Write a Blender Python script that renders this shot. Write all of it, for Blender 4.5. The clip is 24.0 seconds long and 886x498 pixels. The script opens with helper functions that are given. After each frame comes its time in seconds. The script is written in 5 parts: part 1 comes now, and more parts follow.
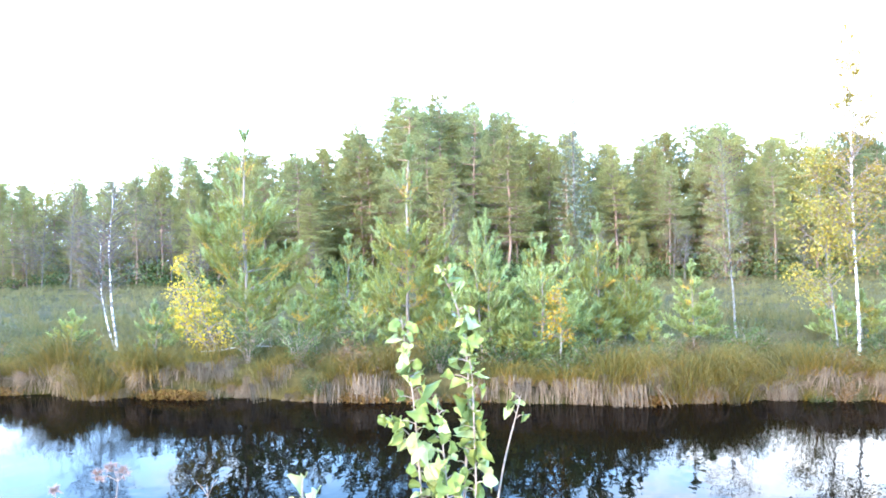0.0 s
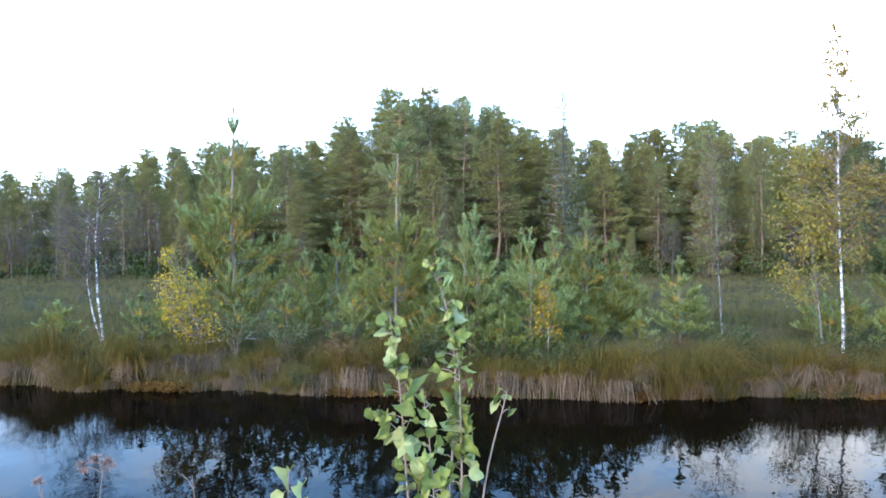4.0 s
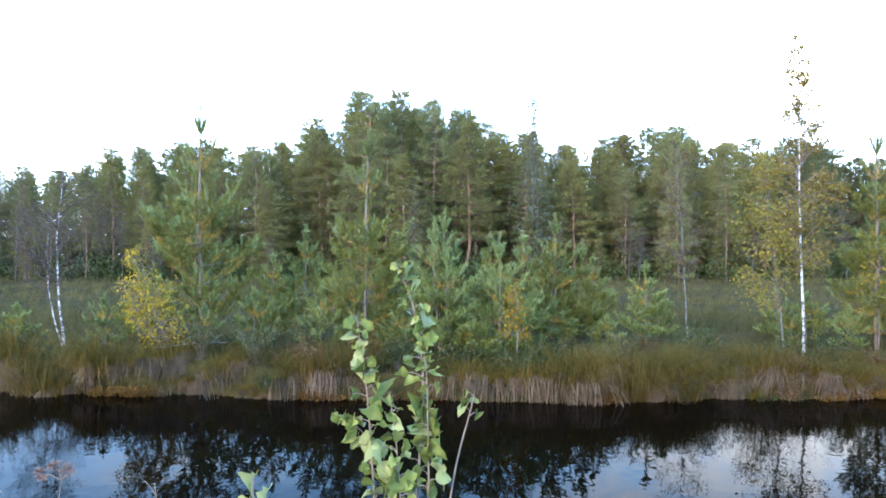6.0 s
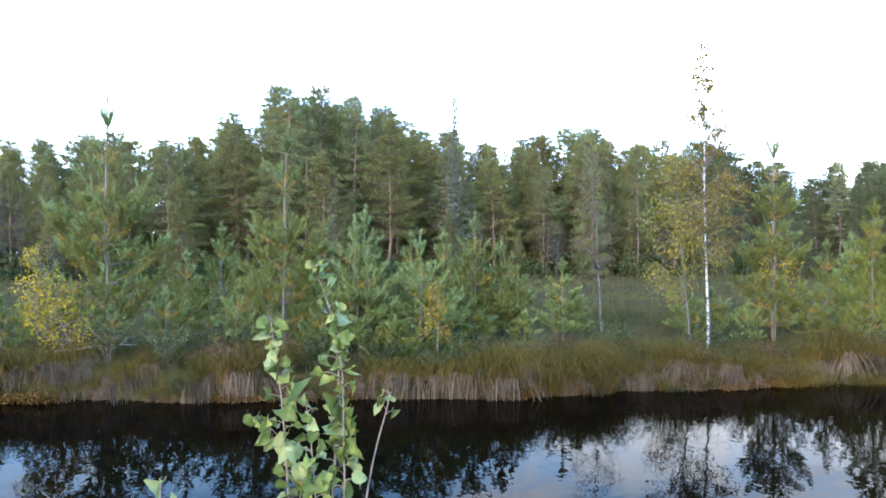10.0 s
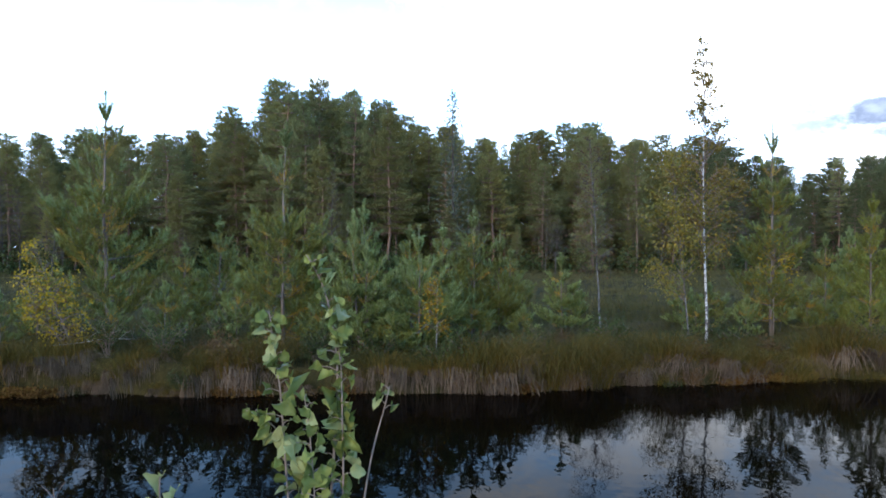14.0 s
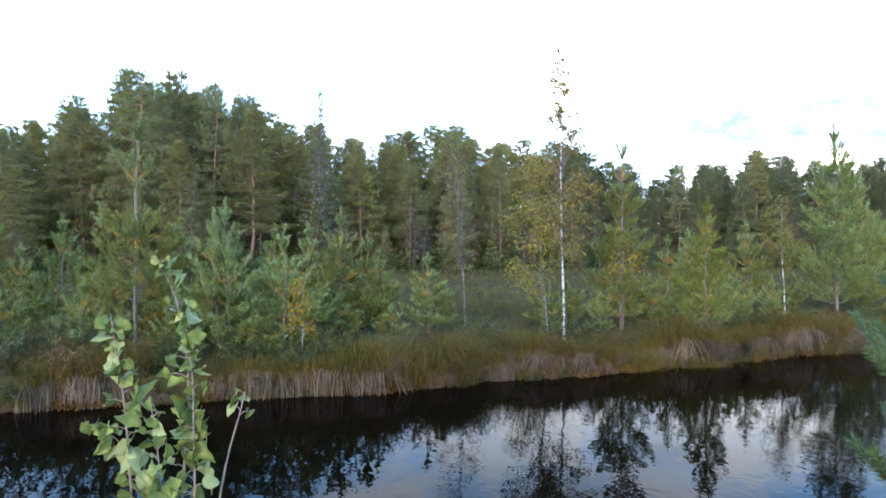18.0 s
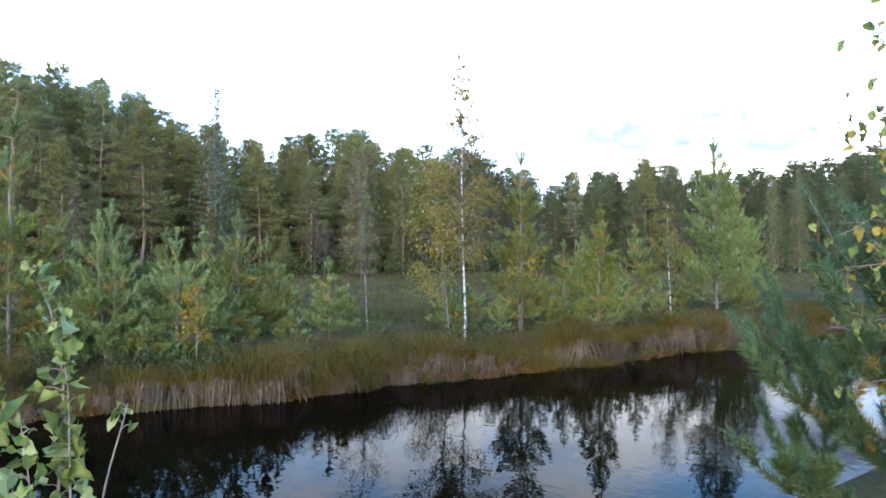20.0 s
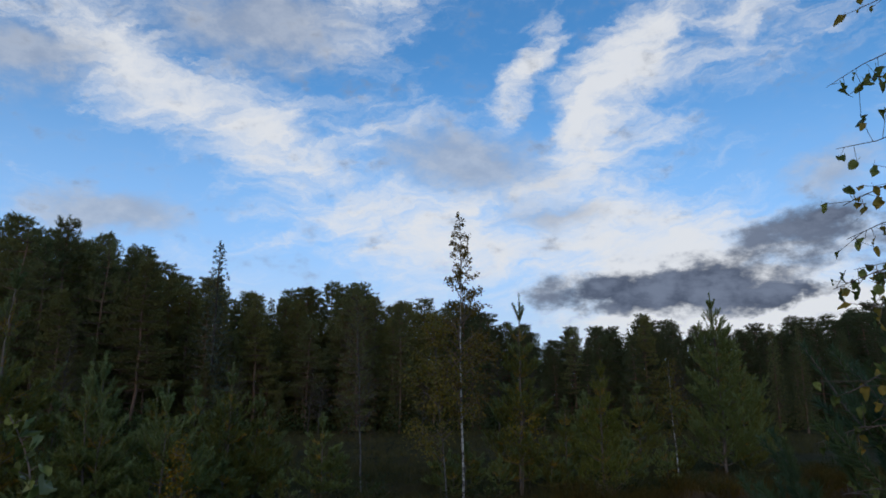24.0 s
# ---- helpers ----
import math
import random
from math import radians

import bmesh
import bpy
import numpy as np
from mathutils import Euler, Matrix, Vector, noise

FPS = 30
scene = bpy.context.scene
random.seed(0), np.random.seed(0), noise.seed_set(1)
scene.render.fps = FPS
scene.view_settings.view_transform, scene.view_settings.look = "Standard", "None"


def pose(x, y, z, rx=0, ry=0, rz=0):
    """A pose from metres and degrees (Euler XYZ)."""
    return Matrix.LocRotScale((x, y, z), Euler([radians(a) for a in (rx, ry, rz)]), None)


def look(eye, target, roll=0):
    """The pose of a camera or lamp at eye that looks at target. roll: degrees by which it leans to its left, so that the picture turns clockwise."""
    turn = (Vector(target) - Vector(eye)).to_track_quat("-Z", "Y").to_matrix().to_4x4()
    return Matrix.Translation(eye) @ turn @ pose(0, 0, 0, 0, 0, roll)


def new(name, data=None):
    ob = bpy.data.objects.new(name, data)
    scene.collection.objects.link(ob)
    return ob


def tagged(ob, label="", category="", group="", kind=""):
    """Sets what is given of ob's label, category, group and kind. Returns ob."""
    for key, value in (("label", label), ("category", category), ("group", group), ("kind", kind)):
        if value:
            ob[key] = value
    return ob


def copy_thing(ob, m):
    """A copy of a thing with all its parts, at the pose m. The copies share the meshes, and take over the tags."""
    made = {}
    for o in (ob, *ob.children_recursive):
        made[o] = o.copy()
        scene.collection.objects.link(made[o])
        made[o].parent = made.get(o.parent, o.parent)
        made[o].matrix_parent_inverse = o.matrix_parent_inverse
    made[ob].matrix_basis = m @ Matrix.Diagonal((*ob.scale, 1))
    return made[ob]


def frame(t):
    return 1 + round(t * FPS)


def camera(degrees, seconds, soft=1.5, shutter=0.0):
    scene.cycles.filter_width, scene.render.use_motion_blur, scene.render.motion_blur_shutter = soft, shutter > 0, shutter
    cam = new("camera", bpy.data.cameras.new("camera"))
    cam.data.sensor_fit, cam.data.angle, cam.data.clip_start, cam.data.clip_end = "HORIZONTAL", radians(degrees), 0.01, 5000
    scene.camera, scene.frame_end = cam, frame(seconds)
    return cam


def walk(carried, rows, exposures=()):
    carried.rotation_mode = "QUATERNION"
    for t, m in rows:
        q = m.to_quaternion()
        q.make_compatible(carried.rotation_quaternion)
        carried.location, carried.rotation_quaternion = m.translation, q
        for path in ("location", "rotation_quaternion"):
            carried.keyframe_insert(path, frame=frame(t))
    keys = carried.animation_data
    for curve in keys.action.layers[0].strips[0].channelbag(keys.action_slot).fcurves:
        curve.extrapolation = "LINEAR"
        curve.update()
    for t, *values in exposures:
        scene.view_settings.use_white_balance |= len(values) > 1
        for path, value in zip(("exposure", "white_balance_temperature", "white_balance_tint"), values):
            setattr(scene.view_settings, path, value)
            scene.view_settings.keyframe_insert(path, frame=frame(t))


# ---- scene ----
# ---- camera ----
cam = camera(65.5, 24.0, soft=1.7, shutter=0.5)
PATH = [
    (0.0, pose(0.0014, -0.0000, 2.1, 90.80, 0.71, -0.88)),
    (0.5, pose(0.0030, -0.0000, 2.1, 90.62, 0.28, -1.88)),
    (1.0, pose(0.0029, -0.0000, 2.1, 90.53, 0.46, -1.87)),
    (1.5, pose(0.0026, -0.0000, 2.1, 90.11, 0.32, -1.66)),
    (2.0, pose(0.0027, -0.0000, 2.1, 90.20, 0.17, -1.75)),
    (2.5, pose(0.0029, -0.0000, 2.1, 90.40, -0.00, -1.84)),
    (4.5, pose(0.0028, -0.0000, 2.1, 90.31, 0.10, -1.79)),
    (4.7, pose(0.0046, -0.0001, 2.1, 90.45, 0.10, -2.90)),
    (4.9, pose(0.0078, -0.0003, 2.1, 90.55, 0.20, -5.00)),
    (5.0, pose(0.0083, -0.0004, 2.1, 90.59, 0.20, -5.30)),
    (5.5, pose(0.0073, -0.0003, 2.1, 90.58, -0.27, -4.65)),
    (6.0, pose(0.0067, -0.0003, 2.1, 90.60, -0.19, -4.28)),
    (6.5, pose(0.0064, -0.0002, 2.1, 90.80, -0.02, -4.06)),
    (7.0, pose(0.0066, -0.0002, 2.1, 90.71, -0.08, -4.19)),
    (7.5, pose(0.0066, -0.0002, 2.1, 90.72, -0.32, -4.18)),
    (7.6, pose(0.0080, -0.0004, 2.1, 90.70, -0.30, -5.10)),
    (7.8, pose(0.0135, -0.0010, 2.1, 90.55, -0.30, -8.60)),
    (8.0, pose(0.0159, -0.0014, 2.1, 90.48, -0.33, -10.18)),
    (8.5, pose(0.0168, -0.0016, 2.1, 90.61, -0.14, -10.77)),
    (9.0, pose(0.0170, -0.0016, 2.1, 90.47, -0.06, -10.87)),
    (9.5, pose(0.0171, -0.0016, 2.1, 90.34, -0.04, -10.97)),
    (10.0, pose(0.0169, -0.0016, 2.1, 90.45, -0.09, -10.82)),
    (10.4, pose(0.0169, -0.0016, 2.1, 90.50, -0.10, -10.80)),
    (10.5, pose(0.0168, -0.0016, 2.1, 92.16, -0.18, -10.75)),
    (10.7, pose(0.0169, -0.0016, 2.1, 98.00, -0.15, -10.85)),
    (11.0, pose(0.0173, -0.0017, 2.1, 101.60, -0.20, -11.10)),
    (12.5, pose(0.0176, -0.0017, 2.1, 101.74, -0.25, -11.26)),
    (13.0, pose(0.0176, -0.0017, 2.1, 101.82, -0.18, -11.26)),
    (13.2, pose(0.0175, -0.0017, 2.1, 101.20, -0.15, -11.20)),
    (13.4, pose(0.0171, -0.0016, 2.1, 91.90, -0.10, -10.95)),
    (13.5, pose(0.0170, -0.0016, 2.1, 90.24, -0.09, -10.92)),
    (14.0, pose(0.0170, -0.0016, 2.1, 90.01, -0.16, -10.91)),
    (14.5, pose(0.0171, -0.0016, 2.1, 90.22, -0.22, -10.94)),
    (15.0, pose(0.0170, -0.0016, 2.1, 90.14, -0.21, -10.90)),
    (15.5, pose(0.0174, -0.0017, 2.1, 90.05, -0.25, -11.16)),
    (15.8, pose(0.0206, -0.0024, 2.1, 90.00, -0.27, -13.20)),
    (16.0, pose(0.0282, -0.0045, 2.1, 89.96, -0.29, -18.25)),
    (16.2, pose(0.0331, -0.0063, 2.1, 90.05, -0.20, -21.60)),
    (16.5, pose(0.0334, -0.0064, 2.1, 90.12, -0.15, -21.75)),
    (17.0, pose(0.0334, -0.0064, 2.1, 90.20, -0.00, -21.80)),
    (17.5, pose(0.0333, -0.0064, 2.1, 90.12, -0.00, -21.74)),
    (18.0, pose(0.0335, -0.0065, 2.1, 90.05, -0.08, -21.83)),
    (18.2, pose(0.0356, -0.0073, 2.1, 90.05, -0.08, -23.30)),
    (18.4, pose(0.0421, -0.0105, 2.1, 90.10, -0.07, -27.90)),
    (18.5, pose(0.0437, -0.0113, 2.1, 90.14, -0.06, -29.04)),
    (18.7, pose(0.0449, -0.0120, 2.1, 90.25, -0.03, -29.90)),
    (20.5, pose(0.0449, -0.0120, 2.1, 90.40, 0.05, -29.92)),
    (20.8, pose(0.0450, -0.0121, 2.1, 90.40, 0.00, -30.00)),
    (21.0, pose(0.0450, -0.0121, 2.1, 94.60, -0.30, -30.03)),
    (21.2, pose(0.0453, -0.0122, 2.1, 102.80, -0.50, -30.20)),
    (21.5, pose(0.0454, -0.0123, 2.1, 103.86, -0.49, -30.30)),
    (22.0, pose(0.0453, -0.0122, 2.1, 103.77, -0.52, -30.18)),
    (22.5, pose(0.0465, -0.0129, 2.1, 103.67, -0.27, -31.09)),
    (23.0, pose(0.0461, -0.0127, 2.1, 103.35, -0.26, -30.85)),
    (23.5, pose(0.0456, -0.0124, 2.1, 103.27, -0.15, -30.41)),
    (24.0, pose(0.0451, -0.0121, 2.1, 103.18, -0.38, -30.08)),
]
EXPOSURES = [
    (0.0, 4.6), (0.4, 4.1), (1.0, 3.4), (1.5, 3.25), (2.5, 3.2), (4.5, 3.15), (7.5, 3.15), (10.5, 3.05),
    (11.0, 2.65), (11.6, 0.8), (12.1, 0.0), (12.5, -0.15), (13.2, -0.25), (13.4, 0.2), (13.6, 1.45), (14.0, 1.9),
    (14.4, 2.85), (15.0, 2.92), (16.0, 2.82), (18.5, 2.75), (20.5, 2.75), (21.2, 2.75), (21.4, 2.55), (21.7, 1.6),
    (22.0, 0.4), (22.4, -0.25), (24.0, -0.4),
]
walk(cam, PATH, EXPOSURES)


# ---- world: evening sky with clouds, a low veiled sun behind on the left ----
SUN_ELEVATION, SUN_AZIMUTH = 20.0, 222.0     # degrees, azimuth clockwise from +y
world = bpy.data.worlds.new("sky")
scene.world = world
world.use_nodes = True
WT = world.node_tree
WT.nodes.clear()


def wm(op, a, b=None, c=None, clamp=False):
    """A math node of the world on numbers or sockets."""
    n = WT.nodes.new("ShaderNodeMath")
    n.operation, n.use_clamp = op, clamp
    for i, v in enumerate((a, b, c)):
        if v is None:
            continue
        if isinstance(v, (int, float)):
            n.inputs[i].default_value = v
        else:
            WT.links.new(v, n.inputs[i])
    return n.outputs[0]


def wnoise(vec, scale, detail=5.0, rough=0.55, distortion=0.0):
    n = WT.nodes.new("ShaderNodeTexNoise")
    n.inputs["Scale"].default_value = scale
    n.inputs["Detail"].default_value = detail
    n.inputs["Roughness"].default_value = rough
    n.inputs["Distortion"].default_value = distortion
    WT.links.new(vec, n.inputs["Vector"])
    return n.outputs[0]


def wstep(v, lo, hi):
    n = WT.nodes.new("ShaderNodeMapRange")
    n.interpolation_type = "SMOOTHSTEP"
    n.inputs[1].default_value, n.inputs[2].default_value = lo, hi
    WT.links.new(v, n.inputs[0])
    return n.outputs[0]


def wvec(x, y, z):
    n = WT.nodes.new("ShaderNodeCombineXYZ")
    for i, v in enumerate((x, y, z)):
        if isinstance(v, (int, float)):
            n.inputs[i].default_value = v
        else:
            WT.links.new(v, n.inputs[i])
    return n.outputs[0]


def wmix(f, a, b):
    n = WT.nodes.new("ShaderNodeMix")
    n.data_type = "RGBA"
    WT.links.new(f, n.inputs[0])
    for i, v in ((6, a), (7, b)):
        if isinstance(v, tuple):
            n.inputs[i].default_value = (*v, 1)
        else:
            WT.links.new(v, n.inputs[i])
    return n.outputs[2]


w_coord = WT.nodes.new("ShaderNodeTexCoord").outputs["Generated"]
w_sep = WT.nodes.new("ShaderNodeSeparateXYZ")
WT.links.new(w_coord, w_sep.inputs[0])
w_az = wm("MULTIPLY", wm("ARCTAN2", w_sep.outputs[0], w_sep.outputs[1]), 57.2958)
w_el = wm("MULTIPLY", wm("ARCSINE", w_sep.outputs[2]), 57.2958)

# warp the sky's own degrees a little, for ragged cloud edges
w_flat = wvec(w_az, wm("MULTIPLY", w_el, 1.6), 0.0)
w_n1 = wnoise(w_flat, 0.13, 6.0, 0.62)
w_n2 = wnoise(wvec(w_az, wm("MULTIPLY", w_el, 1.6), 40.0), 0.13, 6.0, 0.62)
w_wa = wm("ADD", w_az, wm("MULTIPLY", wm("SUBTRACT", w_n1, 0.5), 9.0))
w_we = wm("ADD", w_el, wm("MULTIPLY", wm("SUBTRACT", w_n2, 0.5), 5.0))


def blob(a, e, ra, re, turn=0.0):
    """1 at the middle of an ellipse of the sky, 0 at its edge, below 0 outside."""
    c, s = math.cos(radians(turn)), math.sin(radians(turn))
    da, de = wm("SUBTRACT", w_wa, a), wm("SUBTRACT", w_we, e)
    u = wm("DIVIDE", wm("ADD", wm("MULTIPLY", da, c), wm("MULTIPLY", de, s)), ra)
    v = wm("DIVIDE", wm("SUBTRACT", wm("MULTIPLY", de, c), wm("MULTIPLY", da, s)), re)
    d = wm("ADD", wm("MULTIPLY", u, u), wm("MULTIPLY", v, v))
    return wm("MAXIMUM", wm("SUBTRACT", 1.0, wm("SQRT", d)), 0.0)


def cover(rows):
    total = None
    for *r, k in rows:
        b = wm("MULTIPLY", blob(*r), k)
        total = b if total is None else wm("ADD", total, b)
    return total


# grey heaps: azimuth, elevation, half sizes, turn, weight
GREY = [(32.5, 20.5, 9.5, 3.6, -8, 1.0), (13.5, 30, 12, 4.5, 0, 1.0), (3.2, 14.5, 8.5, 2.6, 4, 1.0), (-4, 24.5, 7, 3.2, 8, 0.9),
        (-19.6, 22.5, 11, 4.8, -4, 1.2), (-16.5, 15.5, 6.5, 1.3, -3, 0.9), (-9.5, 12.4, 5.5, 1.4, 0, 0.9), (-19, 10, 3, 1.0, 0, 0.8),
        (61, 17, 5, 2.6, 20, 0.8), (39, 16, 6, 1.6, 0, 0.7), (-62, 30, 16, 6, 0, 1), (95, 26, 20, 7, 0, 1)]
DARK = [(47.0, 9.2, 12.5, 2.4, -1, 1.35), (55.5, 11.0, 9.5, 2.0, 3, 0.72), (60.0, 13.6, 8.0, 2.2, 2, 0.9), (57, 8.3, 6, 0.9, 2, 0.9), (72, 11, 12, 3, 0, 1.0)]
VEIL = [(37.5, 27, 8.5, 2.2, 52, 1.7), (44.5, 26, 13, 4.2, 48, 1.7), (8, 25, 15, 5.5, -22, 1.05), (21, 18, 16, 6.5, -24, 1.12),
        (36, 13.5, 22, 6, 0, 1.15), (48, 15.5, 11, 3.6, 4, 0.95), (24, 23.5, 6, 2.6, 0, 0.9), (56, 28.5, 14, 6, 30, 0.85), (44, 20, 10, 5, 40, 0.7),
        (2.5, 25, 8, 5, -30, 0.9), (60, 7, 18, 3.5, 0, 1.0), (52, 9, 18, 6.5, 4, 1.9), (30, 38, 16, 6, 40, 0.9), (-10, 32, 16, 6, -20, 0.9)]

# cirrus grain, drawn out along two slanting ways
w_streak = wvec(wm("ADD", wm("MULTIPLY", w_wa, 0.55), wm("MULTIPLY", w_we, 0.85)), wm("SUBTRACT", wm("MULTIPLY", w_we, 1.9), wm("MULTIPLY", w_wa, 0.5)), 7.0)
w_grain = wnoise(w_streak, 0.22, 7.0, 0.62, 0.35)
w_soft = wnoise(w_flat, 0.07, 4.0, 0.5)
w_veil = wm("ADD", cover(VEIL), wm("MULTIPLY", wm("SUBTRACT", w_grain, 0.5), 3.2))
w_veil = wm("ADD", w_veil, wm("MULTIPLY", wm("SUBTRACT", w_soft, 0.45), 0.6))
w_veil = wm("MULTIPLY", wstep(w_veil, 0.05, 1.6), 0.95)
w_puff = wnoise(w_flat, 0.3, 6.0, 0.6)
w_grey = wstep(wm("ADD", cover(GREY), wm("MULTIPLY", wm("SUBTRACT", w_puff, 0.5), 0.9)), -0.05, 0.75)
w_dark = wstep(wm("ADD", cover(DARK), wm("MULTIPLY", wm("SUBTRACT", w_puff, 0.5), 1.8)), 0.1, 0.75)
w_haze = wstep(w_el, 30.0, 5.0)

w_sky = WT.nodes.new("ShaderNodeTexSky")
w_sky.sky_type = "NISHITA"
w_sky.sun_disc = False
w_sky.sun_elevation, w_sky.sun_rotation = radians(SUN_ELEVATION), radians(SUN_AZIMUTH)
w_sky.air_density, w_sky.dust_density, w_sky.ozone_density = 1.0, 0.2, 3.0
# cloud light in the sky texture's own units
w_hs = WT.nodes.new("ShaderNodeHueSaturation")
w_hs.inputs["Saturation"].default_value = 1.3
WT.links.new(w_sky.outputs[0], w_hs.inputs["Color"])
w_col = wmix(wm("MULTIPLY_ADD", w_haze, 0.8, 0.1), w_hs.outputs[0], (2.3, 3.85, 6.5))
w_col = wmix(wm("MULTIPLY", wstep(w_el, 14.0, 4.0), 0.85), w_col, (3.4, 4.4, 5.7))
w_col = wmix(w_veil, w_col, (4.9, 5.05, 5.3))
w_col = wmix(wm("MULTIPLY", w_grey, 0.75), w_col, wmix(wstep(w_puff, 0.35, 0.7), (2.3, 2.6, 3.2), (3.3, 3.55, 4.0)))
w_col = wmix(wm("MULTIPLY", w_dark, 0.99), w_col, wmix(wstep(w_puff, 0.35, 0.68), (0.42, 0.56, 0.9), (1.05, 1.3, 1.85)))
w_bg = WT.nodes.new("ShaderNodeBackground")
w_bg.inputs[1].default_value = 0.2
w_out = WT.nodes.new("ShaderNodeOutputWorld")
WT.links.new(w_col, w_bg.inputs[0])
WT.links.new(w_bg.outputs[0], w_out.inputs[0])

sun_data = bpy.data.lights.new("sun", "SUN")
sun_data.energy, sun_data.angle, sun_data.color = 0.8, radians(28), (1.0, 0.82, 0.6)
sun = new("sun", sun_data)
s_a, s_e = radians(SUN_AZIMUTH), radians(SUN_ELEVATION)
sun.matrix_world = look((math.sin(s_a) * 50 * math.cos(s_e), math.cos(s_a) * 50 * math.cos(s_e), 50 * math.sin(s_e)), (0, 0, 0))


# ---- materials ----
def mat_new(name):
    m = bpy.data.materials.new(name)
    m.use_nodes = True
    t = m.node_tree
    b = t.nodes["Principled BSDF"]
    return m, t, b


def tex_noise(t, scale, detail=4.0, rough=0.55, stretch=None, source="Object"):
    c = t.nodes.new("ShaderNodeTexCoord").outputs[source]
    if stretch:
        mp = t.nodes.new("ShaderNodeMapping")
        mp.inputs["Scale"].default_value = stretch
        t.links.new(c, mp.inputs[0])
        c = mp.outputs[0]
    n = t.nodes.new("ShaderNodeTexNoise")
    n.inputs["Scale"].default_value = scale
    n.inputs["Detail"].default_value = detail
    n.inputs["Roughness"].default_value = rough
    t.links.new(c, n.inputs["Vector"])
    return n.outputs[0]


def ramp(t, f, stops):
    r = t.nodes.new("ShaderNodeValToRGB")
    while len(r.color_ramp.elements) < len(stops):
        r.color_ramp.elements.new(0.5)
    for e, (p, c) in zip(r.color_ramp.elements, stops):
        e.position, e.color = p, (*c, 1)
    t.links.new(f, r.inputs[0])
    return r.outputs[0]


def mix_col(t, f, a, b, mode="MIX"):
    n = t.nodes.new("ShaderNodeMix")
    n.data_type, n.blend_type = "RGBA", mode
    for i, v in ((0, f), (6, a), (7, b)):
        if isinstance(v, (int, float)):
            n.inputs[i].default_value = v
        elif isinstance(v, tuple):
            n.inputs[i].default_value = (*v, 1)
        else:
            t.links.new(v, n.inputs[i])
    return n.outputs[2]


def bump(t, b, h, strength, dist):
    n = t.nodes.new("ShaderNodeBump")
    n.inputs["Strength"].default_value, n.inputs["Distance"].default_value = strength, dist
    t.links.new(h, n.inputs["Height"])
    t.links.new(n.outputs[0], b.inputs["Normal"])


def foliage(name, stops, rough=0.55, through_light=0.3, patch=1.2):
    """Leaves, needles or blades: each piece of its own tint, in larger patches too; light comes through."""
    m, t, b = mat_new(name)
    g = t.nodes.new("ShaderNodeNewGeometry").outputs["Random Per Island"]
    o = t.nodes.new("ShaderNodeObjectInfo").outputs["Random"]
    n = tex_noise(t, patch, 3.0)
    a = t.nodes.new("ShaderNodeMath")
    a.operation = "MULTIPLY_ADD"
    t.links.new(g, a.inputs[0])
    a.inputs[1].default_value = 0.5
    t.links.new(n, a.inputs[2])
    s = t.nodes.new("ShaderNodeMath")
    s.operation = "SUBTRACT"
    t.links.new(a.outputs[0], s.inputs[0])
    s.inputs[1].default_value = 0.25
    col = ramp(t, s.outputs[0], stops)
    hs = t.nodes.new("ShaderNodeHueSaturation")
    v = t.nodes.new("ShaderNodeMapRange")
    v.inputs[3].default_value, v.inputs[4].default_value = 0.8, 1.2
    t.links.new(o, v.inputs[0])
    t.links.new(v.outputs[0], hs.inputs["Value"])
    t.links.new(col, hs.inputs["Color"])
    t.links.new(hs.outputs[0], b.inputs["Base Color"])
    b.inputs["Roughness"].default_value = rough
    b.inputs["Specular IOR Level"].default_value = 0.12
    tr = t.nodes.new("ShaderNodeBsdfTranslucent")
    t.links.new(hs.outputs[0], tr.inputs[0])
    mx = t.nodes.new("ShaderNodeMixShader")
    mx.inputs[0].default_value = through_light
    t.links.new(b.outputs[0], mx.inputs[1])
    t.links.new(tr.outputs[0], mx.inputs[2])
    t.links.new(mx.outputs[0], t.nodes["Material Output"].inputs[0])
    return m


def bark(name, stops, scale=6.0, stretch=(1, 1, 0.3), depth=0.01):
    m, t, b = mat_new(name)
    n = tex_noise(t, scale, 6.0, 0.65, stretch)
    t.links.new(ramp(t, n, stops), b.inputs["Base Color"])
    b.inputs["Roughness"].default_value = 0.85
    bump(t, b, n, 0.7, depth)
    return m


M_NEEDLE = foliage("pine_needles", [(0.0, (0.085, 0.092, 0.018)), (0.5, (0.155, 0.155, 0.032)), (1.0, (0.24, 0.2, 0.04))], 0.5, 0.3, 0.9)
M_NEEDLE_BLUE = foliage("blue_green_pine_needles", [(0.0, (0.075, 0.096, 0.025)), (0.6, (0.14, 0.16, 0.042)), (1.0, (0.21, 0.2, 0.052))], 0.5, 0.3, 3.0)
M_SHOOT = foliage("fresh_pine_shoots", [(0.0, (0.11, 0.145, 0.052)), (0.5, (0.17, 0.205, 0.074)), (1.0, (0.235, 0.25, 0.095))], 0.5, 0.3, 2.0)
M_NEEDLE_NEAR = foliage("dark_blue_green_needles", [(0.0, (0.036, 0.058, 0.02)), (0.5, (0.07, 0.1, 0.034)), (1.0, (0.12, 0.14, 0.042))], 0.5, 0.2, 6.0)
M_SHOOT_NEAR = foliage("blue_green_young_needles", [(0.0, (0.04, 0.072, 0.034)), (0.5, (0.07, 0.115, 0.052)), (1.0, (0.11, 0.155, 0.07))], 0.5, 0.2, 6.0)
